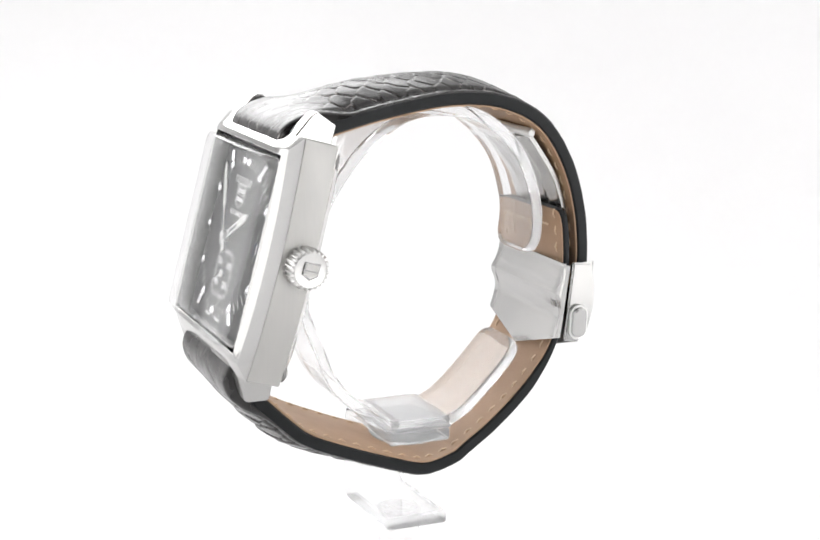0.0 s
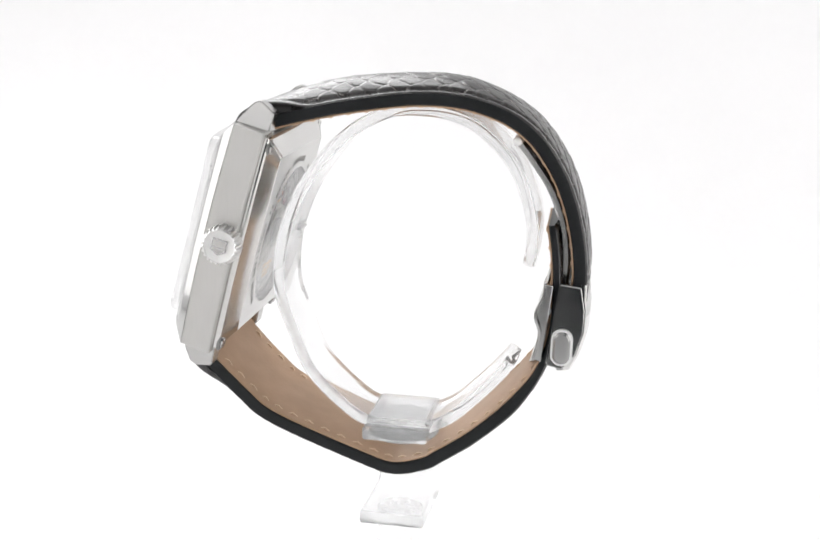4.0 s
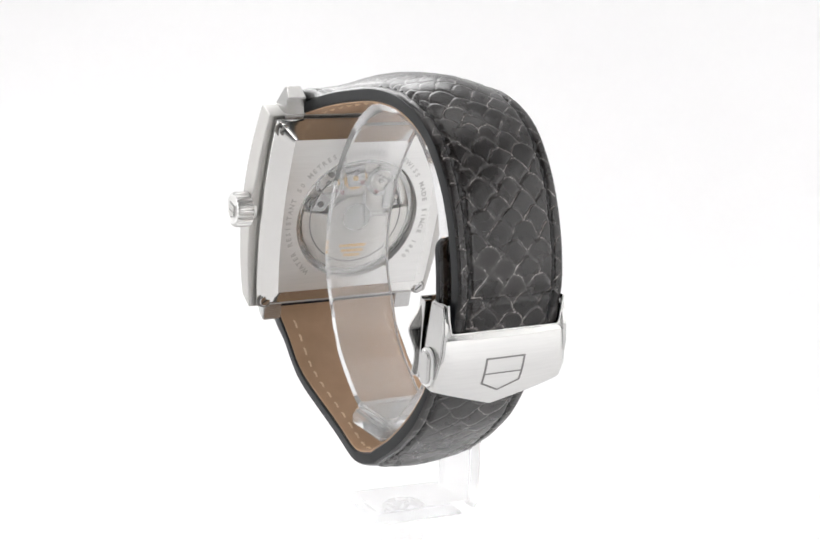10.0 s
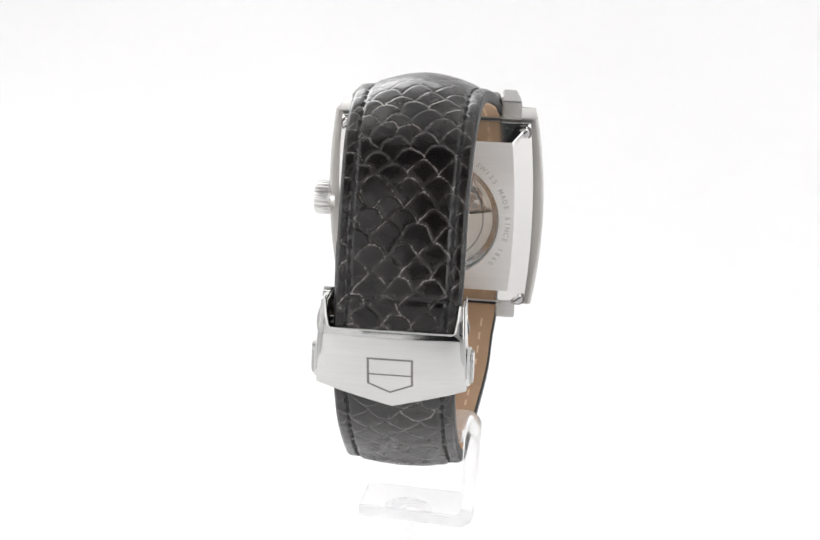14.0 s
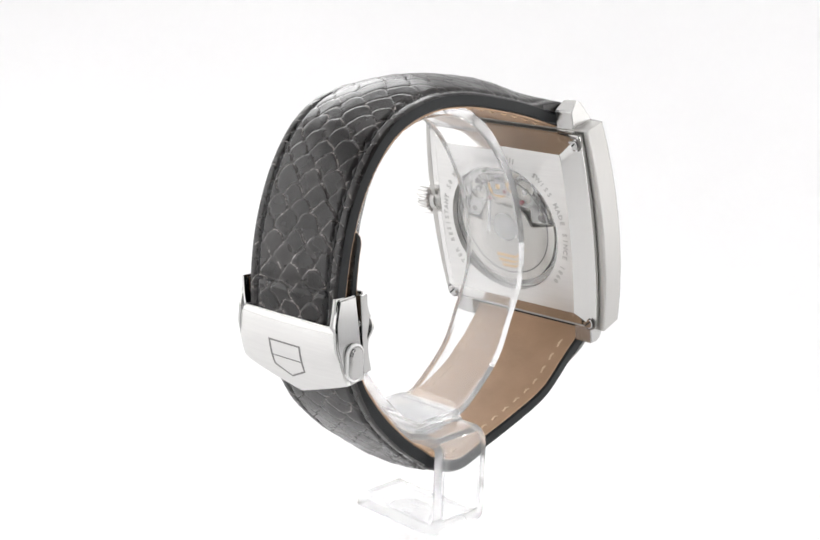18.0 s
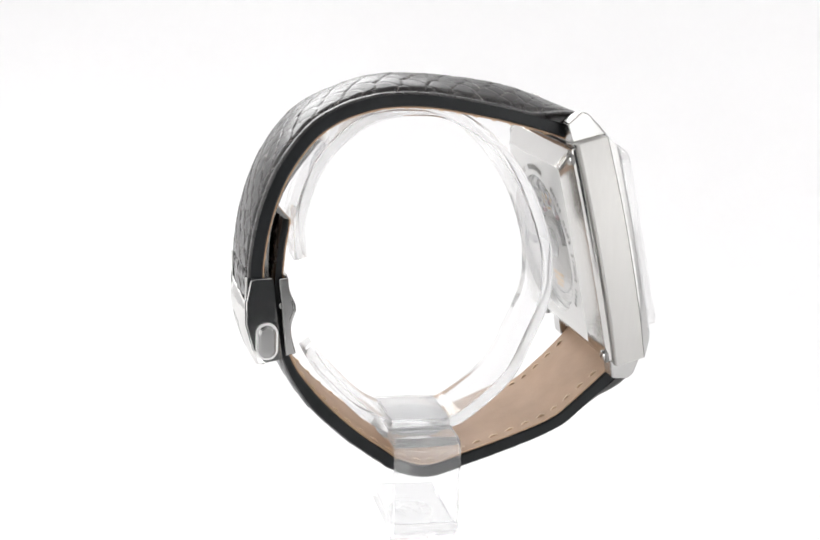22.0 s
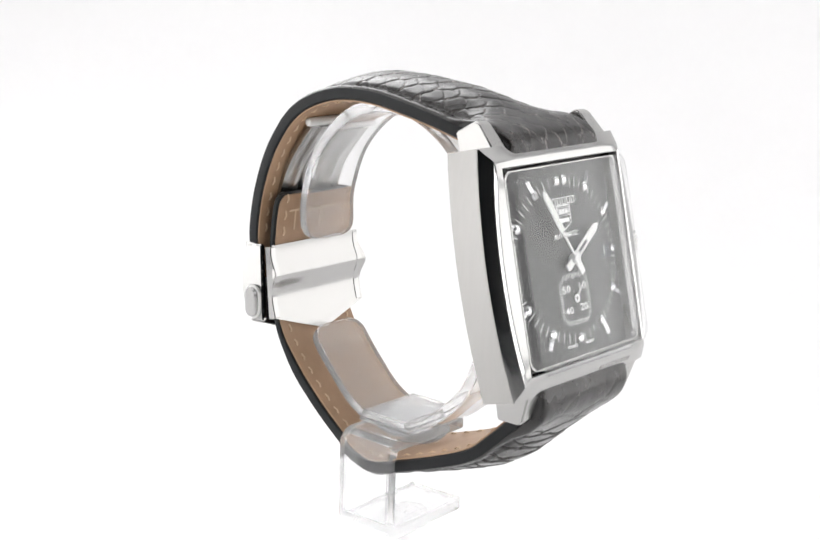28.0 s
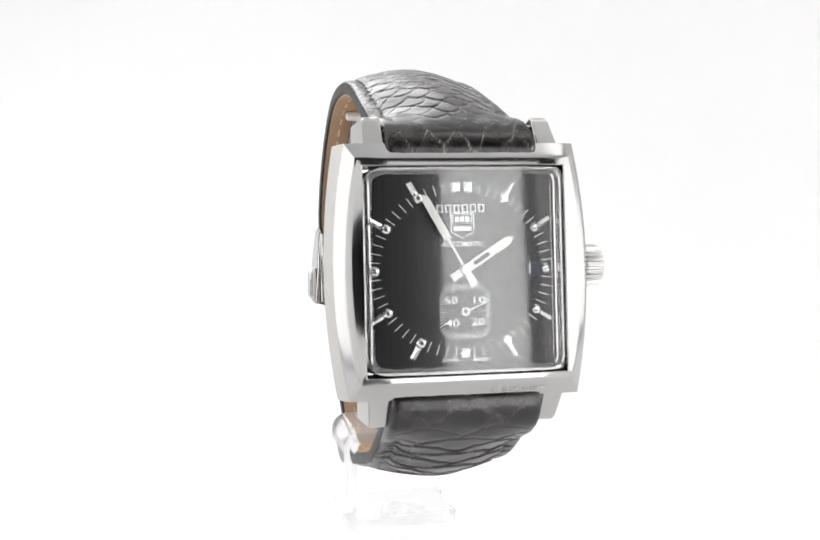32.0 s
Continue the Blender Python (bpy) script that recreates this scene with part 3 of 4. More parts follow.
def back_parts():
    """Screwed back cover with a raised middle, glazed port, movement and lettering."""
    rings = [bowed(17.4, 16.4, 17.3, 0.6), bowed(17.4, 16.4, 17.3, -0.25), bowed(17.0, 16.0, 17.0, -0.5), bowed(14.3, 13.6, 14.4, -2.1), bowed(14.2, 13.5, 14.3, -2.2)]
    back = wp("back_cover", soften(loft(rings, True, False), 0.1, 20, 1), BACK_STEEL, watch, "polished steel back cover with glazed port")
    # brushed field round the port, joined to the rim
    ring_o = bowed(14.2, 13.5, 14.3, -2.2)
    ci = []
    for x, y, z in ring_o:
        a = math.atan2(y + 0.7, x)
        ci.append((11.6 * math.cos(a), -0.7 + 11.6 * math.sin(a), -2.3))
    co = [(12.5 * math.cos(math.atan2(y + 0.7, x)), -0.7 + 12.5 * math.sin(math.atan2(y + 0.7, x)), -2.3) for x, y, z in ring_o]
    cd = [(x, y, -1.2) for x, y, z in ci]
    wp("back_field", loft([ring_o, co, ci, cd], False, False), SATIN, back, "brushed steel field with engraved words")
    mv = Matrix.Translation((0, -0.7, 0)) @ Matrix.Rotation(math.pi, 4, "Y")    # x runs to the left seen from the front
    mm = CASE @ mv
    g = disc(11.55, 1.75, 2.2, 64)
    ob = wp("back_glass", g, SAPPHIRE, back, "round glass over the movement", mm)
    ob.visible_shadow = False
    # movement seen through it
    mov = wp("movement", disc(11.5, 0.2, 0.5, 64), GEAR, watch, "automatic movement with steel rotor", mm)
    wp("chapter", ring_band(10.4, 11.5, 0.5, 1.1, 64), POLISHED, mov, "", mm)
    # rotor: heavy half ring with a plate
    pts = []
    for k in range(33):
        a = radians(172 + 196 * k / 32)
        pts.append((10.2 * math.cos(a), 10.2 * math.sin(a)))
    pts += [(5.2, 0.4), (4.2, 2.6), (1.8, 4.0), (-1.8, 4.0), (-4.2, 2.6), (-5.2, 0.4)]
    wp("rotor", prism(pts, 0.95, 1.3, 0.08), ROTOR, mov, "half-round brushed steel rotor", mm)
    wp("rotor_bearing", loft([circle(2.6, 40, 1.28), circle(2.6, 40, 1.45), circle(2.2, 40, 1.5), circle(1.2, 40, 1.5), circle(1.1, 40, 1.4)]), POLISHED, mov, "", mm)
    wp("rotor_groove", ring_band(8.6, 8.85, 1.25, 1.33, 64), ENGRAVED, mov, "", mm)
    bm = bmesh.new()
    for y0, x0, x1 in ((-5.6, -2.6, 2.6), (-6.6, -2.2, 2.2), (-7.5, -1.6, 1.6)):
        box(x0, x1, y0 - 0.3, y0 + 0.3, 1.29, 1.33, 0, bm)
    wp("gilt_bars", bm, BRASS, mov, "gilt lines of unreadable lettering", mm)
    # bridges, wheels, jewels and screws above the rotor
    for x, y, r, mat, nm in ((-5.6, 6.2, 2.6, POLISHED, "wheel"), (-1.0, 7.4, 2.2, BRASS, "wheel"), (4.2, 6.6, 2.9, POLISHED, "balance_wheel"), (7.6, 3.0, 1.5, GEAR, "wheel"), (-8.3, 2.6, 1.4, ENGRAVED, "wheel")):
        wp(nm, ring_band(r * 0.72, r, 0.5, 0.85, 40, (x, y)), mat, mov, "", mm)
        wp("arbor", disc(0.5, 0.4, 0.95, 16, (x, y)), mat, mov, "", mm)
    for pts in ([(-9.4, 1.2), (-7.2, 4.9), (-4.6, 3.4), (-6.0, 1.0)], [(5.0, 1.2), (9.3, 1.5), (8.4, 4.6), (6.4, 7.6), (5.1, 5.2)], [(-3.4, 9.4), (0.4, 10.0), (1.4, 5.8), (-2.2, 5.6)]):
        wp("bridge", prism(pts, 0.5, 0.9, 0.1), POLISHED, mov, "", mm)
    for x, y in ((-6.8, 2.4), (7.2, 2.4), (6.9, 5.4), (-1.0, 8.6), (-5.4, 7.9)):
        wp("movement_screw", disc(0.55, 0.6, 1.05, 16, (x, y)), ENGRAVED, mov, "", mm)
    for x, y in ((-3.2, 4.8), (0.4, 6.6), (3.4, 4.6)):
        wp("jewel", disc(0.42, 0.6, 1.0, 16, (x, y)), RUBY, mov, "", mm)
    # four slotted screws in the corners
    for x in (15.3, -15.3):
        for y in (16.4, -15.7):
            c = Matrix.Translation((x, y - 0.7, 0))
            wp("screw", loft([circle(0.95, 20, 0.3), circle(0.95, 20, 0.95), circle(0.8, 20, 1.05)]), POLISHED, back, "slotted steel screw", CASE @ Matrix.Rotation(math.pi, 4, "Y") @ c)
            wp("screw_slot", box(-0.75, 0.75, -0.13, 0.13, 1.0, 1.06), THREAD, back, "", CASE @ Matrix.Rotation(math.pi, 4, "Y") @ c @ Matrix.Rotation(0.7, 4, "Z"))
            wp("screw_seat", ring_band(1.0, 1.35, 0.2, 0.62, 24), ENGRAVED, back, "", CASE @ Matrix.Rotation(math.pi, 4, "Y") @ c)
    # engraved words round the port
    def arc(text, mid, radius, size):
        n = len(text)
        for i, ch in enumerate(text):
            if ch == " ":
                continue
            a = mid - (i - (n - 1) / 2) * (size * 0.84 / radius)
            m = mm @ Matrix.Rotation(a - math.pi / 2, 4, "Z") @ Matrix.Translation((0, radius, 2.31))
            lettering(ch, size, ETCHED, back, "engraved_letter", m, None, "", 0.03)
    arc("WATER RESISTANT 50 METRES", radians(172), 13.1, 1.25)
    arc("SWISS MADE SINCE 1860", radians(8), 13.1, 1.25)
    for k in range(6):
        bm = bmesh.new()
        for dx in (-0.32, 0.32):
            box(dx - 0.12, dx + 0.12, -0.5, 0.5, 0.0, 0.03, 0, bm)
        wp("engraved_bar", bm, ETCHED, back, "", mm @ Matrix.Rotation((2.5 - k) * 1.3 / 13.0, 4, "Z") @ Matrix.Translation((0, 13.0, 2.31)))


case_parts()
crystal_part()
seconds_hand, seconds_pin = dial_parts()
back_parts()


# ---- the strap ----
UPPER = [(-24.0, 20.6), (-25.0, 21.6), (-25.0, 22.9), (-23.6, 23.8), (-20.2, 24.9), (-13.8, 26.6), (-8, 27.8), (0, 29.0), (6.8, 29.0), (11.5, 28.0), (15.7, 26.1), (19.3, 23.1), (22.6, 18.5), (24.8, 13.7), (26.3, 8.3), (27.1, 2.5), (27.2, -2), (27.0, -5)]
LOWER = [(-30.6, -11.4), (-32.2, -11.3), (-33.3, -12.3), (-33.1, -13.8), (-31.9, -15.6), (-30.4, -17.3), (-26, -21.5), (-22.3, -24.5), (-16, -27.4), (-7.4, -30.6), (-1, -32.3), (4.4, -31.1), (7, -29.5), (11.9, -26.0), (17.3, -21), (20.2, -17), (21.8, -14), (23.0, -10.5), (23.9, -6), (24.0, 0), (23.6, 5.5), (22.8, 10)]


def scale_field(length, half, pitches, seed, slant):
    """Seeds of overlapping scales: rows across the strap, each shifted by half a scale."""
    rng = np.random.default_rng(seed)
    seeds = []
    s, r = -3.0, 0
    while s < length + 4:
        pitch_s, pitch_w, jit = pitches(s / length)
        n = int(2 * half / pitch_w) + 4
        for k in range(-2, n):
            w = -half - pitch_w + (k + (0.5 if r % 2 else 0.0)) * pitch_w
            seeds.append((s + slant * w * math.exp(-((s / length - 0.45) / 0.25) ** 2) + rng.normal(0, jit), w + rng.normal(0, 0.8 * jit)))
        s += pitch_s
        r += 1
    return np.array(seeds)


def strap(name, points, half_at, pad_at, outward, label, seed, seam, pitches, slant, tip=False, shift=0.0):
    """A padded strap: skin on the outside, painted edges, tan lining inside, stitched."""
    step = 0.17
    path, length = smooth_path(points, step)
    nor = [n * outward for n in normals_2d(path)]
    S = len(path)
    W = 124
    seeds = scale_field(length, 11.5, pitches, seed, slant)
    if seam is not None:
        seam = min(range(S), key=lambda i: abs(path[i].y - seam) + 9 * (path[i].x < 0)) / (S - 1) * length
    rng = np.random.default_rng(seed + 5)

    def edge_at(i):
        """Thickness under the skin; a free tail is pared thin."""
        return 1.95 - (0.85 * ease((i / (S - 1) - 0.66) / 0.12) if tip else 0.0)

    def at(i, x, h):
        p = path[i] + nor[i] * h
        near_clasp = 1 - 0.5 * ease((4 - p.y) / 8)
        return skewed(x + shift * ease((p.x + 20) / 25) * near_clasp, p.x - shift * ease((p.x - 3) / 16) * near_clasp, p.y)

    def tip_at(s):
        """Rounds the corners of a free tail."""
        left = (1 - s) * length
        return 1.0 if not tip or left > 2.0 else 1 - 0.2 * (1 - math.sqrt(max(0.0, 1 - ((2.0 - left) / 2.0) ** 2)))

    tones = rng.random(len(seeds))
    verts, rim, tone, faces = [], [], [], []
    for i in range(S):
        s = i / (S - 1)
        half = half_at(s) * tip_at(s)
        pad = pad_at(s)
        ws = np.linspace(-1, 1, W + 1)
        x = ws * half
        q = np.stack([np.full(W + 1, s * length), x], 1)
        # scale lattice: six-sided cells with wavering borders
        wav = np.array([noise.noise_vector((q[k, 0] * 0.55, q[k, 1] * 0.55, seed)) for k in range(W + 1)])[:, :2]
        close = np.abs(seeds[:, 0] - s * length) < 7.0
        near, near_tone = seeds[close], tones[close]
        tall, wide, jit = pitches(s)
        # scales overlap like roof tiles, free tips towards the case
        d = (q + 0.42 * wav)[:, None, :] - near[None]
        unit = (np.abs(d[:, :, 1] / (0.6 * wide)) ** 1.6 + np.abs(d[:, :, 0] / (1.40 * tall)) ** 1.6) ** (1 / 1.6)
        size = min(0.6 * wide, 1.31 * tall)
        key = np.where(unit < 1, near[None, :, 0], -99.0)
        top = key.argmax(1)
        pick = np.arange(W + 1)
        gap = (1 - unit[pick, top]) * size
        ds = d[pick, top, 0]
        over = np.where((unit >= 1) & (near[None, :, 0] > near[top, 0][:, None]), (unit - 1) * size, 9.0).min(1)
        patch = np.array([noise.noise((q[k, 0] * 0.45, q[k, 1] * 0.45, seed + 9)) for k in range(W + 1)])
        r = 0.9 * np.clip(1.1 - gap / 0.17, 0, 1) * np.clip(0.45 + 2.0 * patch, 0.0, 1) * (0.35 if wide > 8 else 1.0) + 0.46 * np.exp(-(np.minimum(gap, over) / 0.8) ** 2)
        fade = np.clip((1 - np.abs(ws)) / 0.06, 0, 1)
        root = 1 - ease((s * length - 5.0) / 9.0)
        side = np.clip((1 - np.abs(ws)) / 0.2, 0, 1) * (1 - 0.85 * root)
        broad = wide > 8
        puff = (0.10 * np.clip(gap / 0.30, 0, 1) ** 0.6 - (0.30 if broad else 0.07) * np.exp(-(over / 0.2) ** 2) - (0.075 if broad else 0.036) * ds) * side
        lift = pad * (root * (1 - np.abs(ws) ** 40) + (1 - root) * np.clip(1 - (np.abs(ws) / 0.86) ** 1.8, 0, None)) + puff + 0.05 * patch
        groove = (1 - root) * np.exp(-((np.abs(ws) - 0.80) / 0.04) ** 2) * 0.38
        roll = 0.35 * (1 - root) * np.clip((np.abs(ws) - 0.94) / 0.06, 0, 1) ** 2
        h = lift - groove - roll + 0.3
        if seam is not None:
            h = h - 0.3 * math.exp(-((s * length - seam) / 0.45) ** 2) * (np.abs(ws) < 0.8)
        for j in range(W + 1):
            verts.append(at(i, float(x[j]), float(h[j])))
            rim.append(float(r[j] * fade[j] * (0.8 + 0.2 * rng.random())))
            tone.append(float(near_tone[top[j]]))
    for i in range(S - 1):
        for j in range(W):
            a = i * (W + 1) + j
            faces.append((a, a + 1, a + W + 2, a + W + 1))
    me = bpy.data.meshes.new("skin")
    me.from_pydata([(x / 1000, y / 1000, (z + WL) / 1000) for x, y, z in verts], [], faces)
    me.materials.append(BELLY_SKIN if tip else SKIN)
    me.attributes.new("rim", "FLOAT", "POINT").data.foreach_set("value", rim)
    me.attributes.new("tone", "FLOAT", "POINT").data.foreach_set("value", tone)
    bm = bmesh.new()
    bm.from_mesh(me)
    bmesh.ops.recalc_face_normals(bm, faces=bm.faces)
    bm.to_mesh(me)
    bm.free()
    me.shade_smooth()

    # painted core: the visible black edges and cut ends
    ring = []
    for i in range(0, S, 3):
        half = half_at(i / (S - 1)) * tip_at(i / (S - 1))
        edge = edge_at(i)
        c = [(-half, 0.0), (-half - 0.12, -0.45), (-half - 0.12, -edge + 0.35), (-half + 0.2, -edge + 0.1), (half - 0.2, -edge + 0.1), (half + 0.12, -edge + 0.35), (half + 0.12, -0.45), (half, 0.0), (half - 0.3, 0.14), (-half + 0.3, 0.14)]
        ring.append([at(i, x, h) for x, h in c])
    body = part(name, loft(ring), EDGE, watch, label, lift=WL)
    skin = new("snakeskin", me)
    skin.parent = body
    tagged(skin, "charcoal snakeskin with pale scale rims")
    # lining
    ring = []
    for i in range(0, S, 3):
        half = half_at(i / (S - 1)) * tip_at(i / (S - 1)) - 0.22
        edge = edge_at(i)
        ring.append([at(i, x, h) for x, h in ((-half, -edge + 0.2), (-half, -edge - 0.12), (-half + 0.5, -edge - 0.2), (half - 0.5, -edge - 0.2), (half, -edge - 0.12), (half, -edge + 0.2))])
    part("lining", loft(ring), LINING, body, "tan leather lining", lift=WL)

    # stitches, one small bar each, joined row by row
    def stitches(nm, mat, h, frac, skip, long_mm, gap_mm, inside):
        bm = bmesh.new()
        s = skip
        while s < (seam or length) - 1.0:
            i0, i1 = int(s / length * (S - 1)), int(min(1, (s + long_mm) / length) * (S - 1))
            im = (i0 + i1) // 2
            for side in (1, -1):
                xx = [side * (half_at(i / (S - 1)) * frac) for i in (i0, im, i1)]
                w = 0.17 if inside else 0.30
                up = -1 if inside else 1
                low = edge_at(im) if inside else 0.0
                secs = []
                for i, x, hh in ((i0, xx[0], h - 0.12 * up), (im, xx[1], h + 0.16 * up), (i1, xx[2], h - 0.12 * up)):
                    secs.append([bm.verts.new(at(i, x + dx, hh + dh - low)) for dx, dh in ((-w, -0.1), (w, -0.1), (w * 0.7, 0.1 ), (-w * 0.7, 0.1))])
                for a, b in zip(secs, secs[1:]):
                    for k in range(4):
                        bm.faces.new((a[k], a[(k + 1) % 4], b[(k + 1) % 4], b[k]))
                bm.faces.new(secs[0][::-1])
                bm.faces.new(secs[-1])
            s += long_mm + gap_mm
        tagged(part(nm, bm, mat, body, "", lift=WL), kind="stuff")

    stitches("stitching", THREAD, 0.2, 0.80, 9.0, 1.55, 0.6, False)
    stitches("lining_stitching", CREAM, -0.22, 0.80, 9.0, 1.6, 1.3, True)
    if tip:
        # cream cross stitches on the lining of the tail
        bm = bmesh.new()
        bars = [(x, x + 2.4, length - 3.1, length - 2.85) for x in (-6.3, -3.3, -0.3, 2.7)] + [(x, x + 0.28, length - 6.6, length - 3.2) for x in (-4.9, 0.9)]
        for x0, x1, s0, s1 in bars:
            i0 = int(s0 / length * (S - 1))
            i1 = max(i0 + 1, int(s1 / length * (S - 1)))
            vs = [bm.verts.new(at(i, x, h)) for h in (-edge_at(S - 1) - 0.15, -edge_at(S - 1) - 0.3) for i, x in ((i0, x0), (i0, x1), (i1, x1), (i1, x0))]
            for q in ((3, 2, 1, 0), (4, 5, 6, 7), (0, 1, 5, 4), (1, 2, 6, 5), (2, 3, 7, 6), (3, 0, 4, 7)):
                bm.faces.new([vs[k] for k in q])
        part("tail_stitching", bm, CREAM, body, "cream cross stitches on the tail", lift=WL)
    if seam is not None:
        bm = bmesh.new()
        i = int(seam / length * (S - 1))
        half = half_at(seam / length)
        x = -half * 0.78
        while x < half * 0.76:
            p = [at(i + di, x + dx, h) for h in (0.2, 0.45) for di, dx in ((-1, 0), (-1, 1.5), (1, 1.5), (1, 0))]
            vs = [bm.verts.new(q) for q in p]
            for q in ((3, 2, 1, 0), (4, 5, 6, 7), (0, 1, 5, 4), (1, 2, 6, 5), (2, 3, 7, 6), (3, 0, 4, 7)):
                bm.faces.new([vs[k] for k in q])
            x += 2.2
        part("cross_stitching", bm, THREAD, body, lift=WL)
    return body


def blend(stops):
    def f(s):
        for (a, x), (b, y) in zip(stops, stops[1:]):
            if s <= b:
                return x + (y - x) * ease((s - a) / (b - a))
        return stops[-1][1]
    return f


strap("upper_strap", UPPER, blend([(0, 11.5), (0.05, 11.4), (0.14, 10.95), (0.45, 9.7), (0.8, 9.2), (1, 9.0)]), blend([(0, 1.9), (0.2, 2.6), (0.4, 1.9), (0.6, 0.6), (1, 0.35)]), 1,
      "upper half of the strap, padded near the case", 3, 1.4, lambda s: (2.1 + 0.3 * ease((s - 0.5) / 0.3), 4.4 + 0.1 * ease((s - 0.5) / 0.3), 0.26), 0.30, False, -0.85)
strap("lower_strap", LOWER, blend([(0, 11.5), (0.05, 11.4), (0.14, 10.95), (0.4, 9.6), (0.6, 9.1), (1, 9.0)]), blend([(0, 1.8), (0.2, 2.0), (0.45, 0.9), (0.6, 0.4), (1, 0.25)]), -1,
      "lower half of the strap, its tail folded inside the clasp", 8, None, lambda s: (2.3, 11.5, 0.22) if s < 0.5 else (2.6, 5.2, 0.2), 0.0, True)


# ---- the folding clasp ----
def clasp_parts():
    M = CLASP

    def cp(name, bm, mat, parent, label="", smooth=True):
        return part(name, bm, mat, parent, label, M, smooth, WL)

    # outer cover: bowed plate with a pointed lower edge and tapering side walls
    bm = bmesh.new()

    def outer_y(z):
        return 29.0 - 0.030 * max(0.0, -z - 5.5) ** 2 * 1.25 - 0.01 * max(0, z + 4) ** 2

    def half_w(z):
        return 10.45 + 0.75 * min(1.0, (-z - 4.0) / 8.3)

    def low_edge(x):
        return -12.3 - 3.6 * (1 - abs(x) / 11.2)
    n = 28
    rows = []
    for k in range(16):
        f = k / 15
        row = []
        for j in range(n + 1):
            w = -1 + 2 * j / n
            z_top, z_bot = -4.35, low_edge(w * 11.2)
            z = z_top + (z_bot - z_top) * f
            x = w * half_w(max(z, -12.3))
            crown_y = outer_y(z) - 0.55 * abs(w) ** 6 - 0.25 * w * w
            row.append((x, crown_y, z))
        rows.append(row)
    top = [[bm.verts.new(p) for p in r] for r in rows]
    bot = [[bm.verts.new((p[0] * 0.985, p[1] - 1.0, p[2])) for p in r] for r in rows]
    for a, b in zip(range(15), range(1, 16)):
        for j in range(n):
            bm.faces.new((top[a][j], top[a][j + 1], top[b][j + 1], top[b][j]))
            bm.faces.new((bot[a][j], bot[b][j], bot[b][j + 1], bot[a][j + 1]))
    for j in range(n):
        bm.faces.new((top[0][j], bot[0][j], bot[0][j + 1], top[0][j + 1]))
        bm.faces.new((top[-1][j], top[-1][j + 1], bot[-1][j + 1], bot[-1][j]))
    for k in range(15):
        bm.faces.new((top[k][0], top[k + 1][0], bot[k + 1][0], bot[k][0]))
        bm.faces.new((top[k][n], bot[k][n], bot[k + 1][n], top[k + 1][n]))
    cover = cp("clasp", soften(bm, 0.12, 35, 2), SATIN, watch, "closed steel folding clasp with pointed cover")
    # polished slope round the strap slot, with a narrow bright lip
    def slot(top_x, low_x, low_z, r):
        a = [(-top_x, 0.9), (-top_x + 0.4 * (top_x - low_x), -1.0), (-low_x, low_z + r)]
        a += [(-low_x + r - r * math.cos(math.pi / 2 * k / 6), low_z + r - r * math.sin(math.pi / 2 * k / 6)) for k in range(1, 7)]
        a += [(-low_x * 0.4, low_z)]
        return a + [(-x, z) for x, z in a[::-1]]
    inner_u, outer_u = slot(9.85, 9.35, -3.5, 0.7), slot(9.97, 10.4, -4.38, 0.35)
    rings = []
    for (xi, zi), (xo, zo) in zip(inner_u, outer_u):
        yo = outer_y(zo) - 0.25 * (xo / 10.4) ** 2 - 0.55 * abs(xo / 10.4) ** 6
        rings.append([(xo, yo, zo), (xi, 28.35, zi), (xi, 26.4, zi), (xo, 26.4, zo)])
    cp("slot_slope", loft(rings), POLISHED, cover, "polished slope round the strap slot")
    rings = []
    for k, (x, z) in enumerate(inner_u):
        ux = 1 if k < len(inner_u) // 2 else -1
        tx, tz = (0, 1) if 6 < k < len(inner_u) - 7 else (ux, 0)
        rings.append([(x + tx * 0.16 * math.cos(a), 28.36 + 0.16 * math.sin(a), z + tz * 0.16 * math.cos(a)) for a in [2 * math.pi * q / 8 for q in range(8)]])
    cp("slot_lip", loft(rings), SATIN, cover, "bright lip of the strap slot")
    # side cheeks with wings that hold the strap
    for sx in (1, -1):
        prof = [(27.8, 0.7), (24.3, 1.0), (22.8, -11.9), (25.6, -12.35), (27.4, -10.2), (28.5, -6.4), (28.55, -3.0)]
        rings = []
        for dx in (9.45, 10.42):
            rings.append([(sx * (dx + 0.8 * min(1.0, max(0.0, (-z) / 11.0))), y, z) for y, z in prof])
        even(cp("clasp_cheek", soften(loft(rings), 0.26, 25, 3), POLISHED, cover, "polished side cheek of the clasp"))
        # push button: rounded long pill in a rim
        ol = [(25.25 + x, -8.85 + y) for x, y in rounded(1.35, 2.55, 1.3)]
        rings = [[(sx * 10.6, y, z) for y, z in ol], [(sx * 11.75, y, z) for y, z in ol], [(sx * 11.95, 25.25 + (y - 25.25) * 0.86, -8.85 + (z + 8.85) * 0.92) for y, z in ol]]
        even(cp("push_button", soften(loft(rings), 0.12, 30, 2), POLISHED, cover, "oval steel push button"))
        ol2 = [(25.25 + x, -8.85 + y) for x, y in rounded(1.7, 2.9, 1.65)]
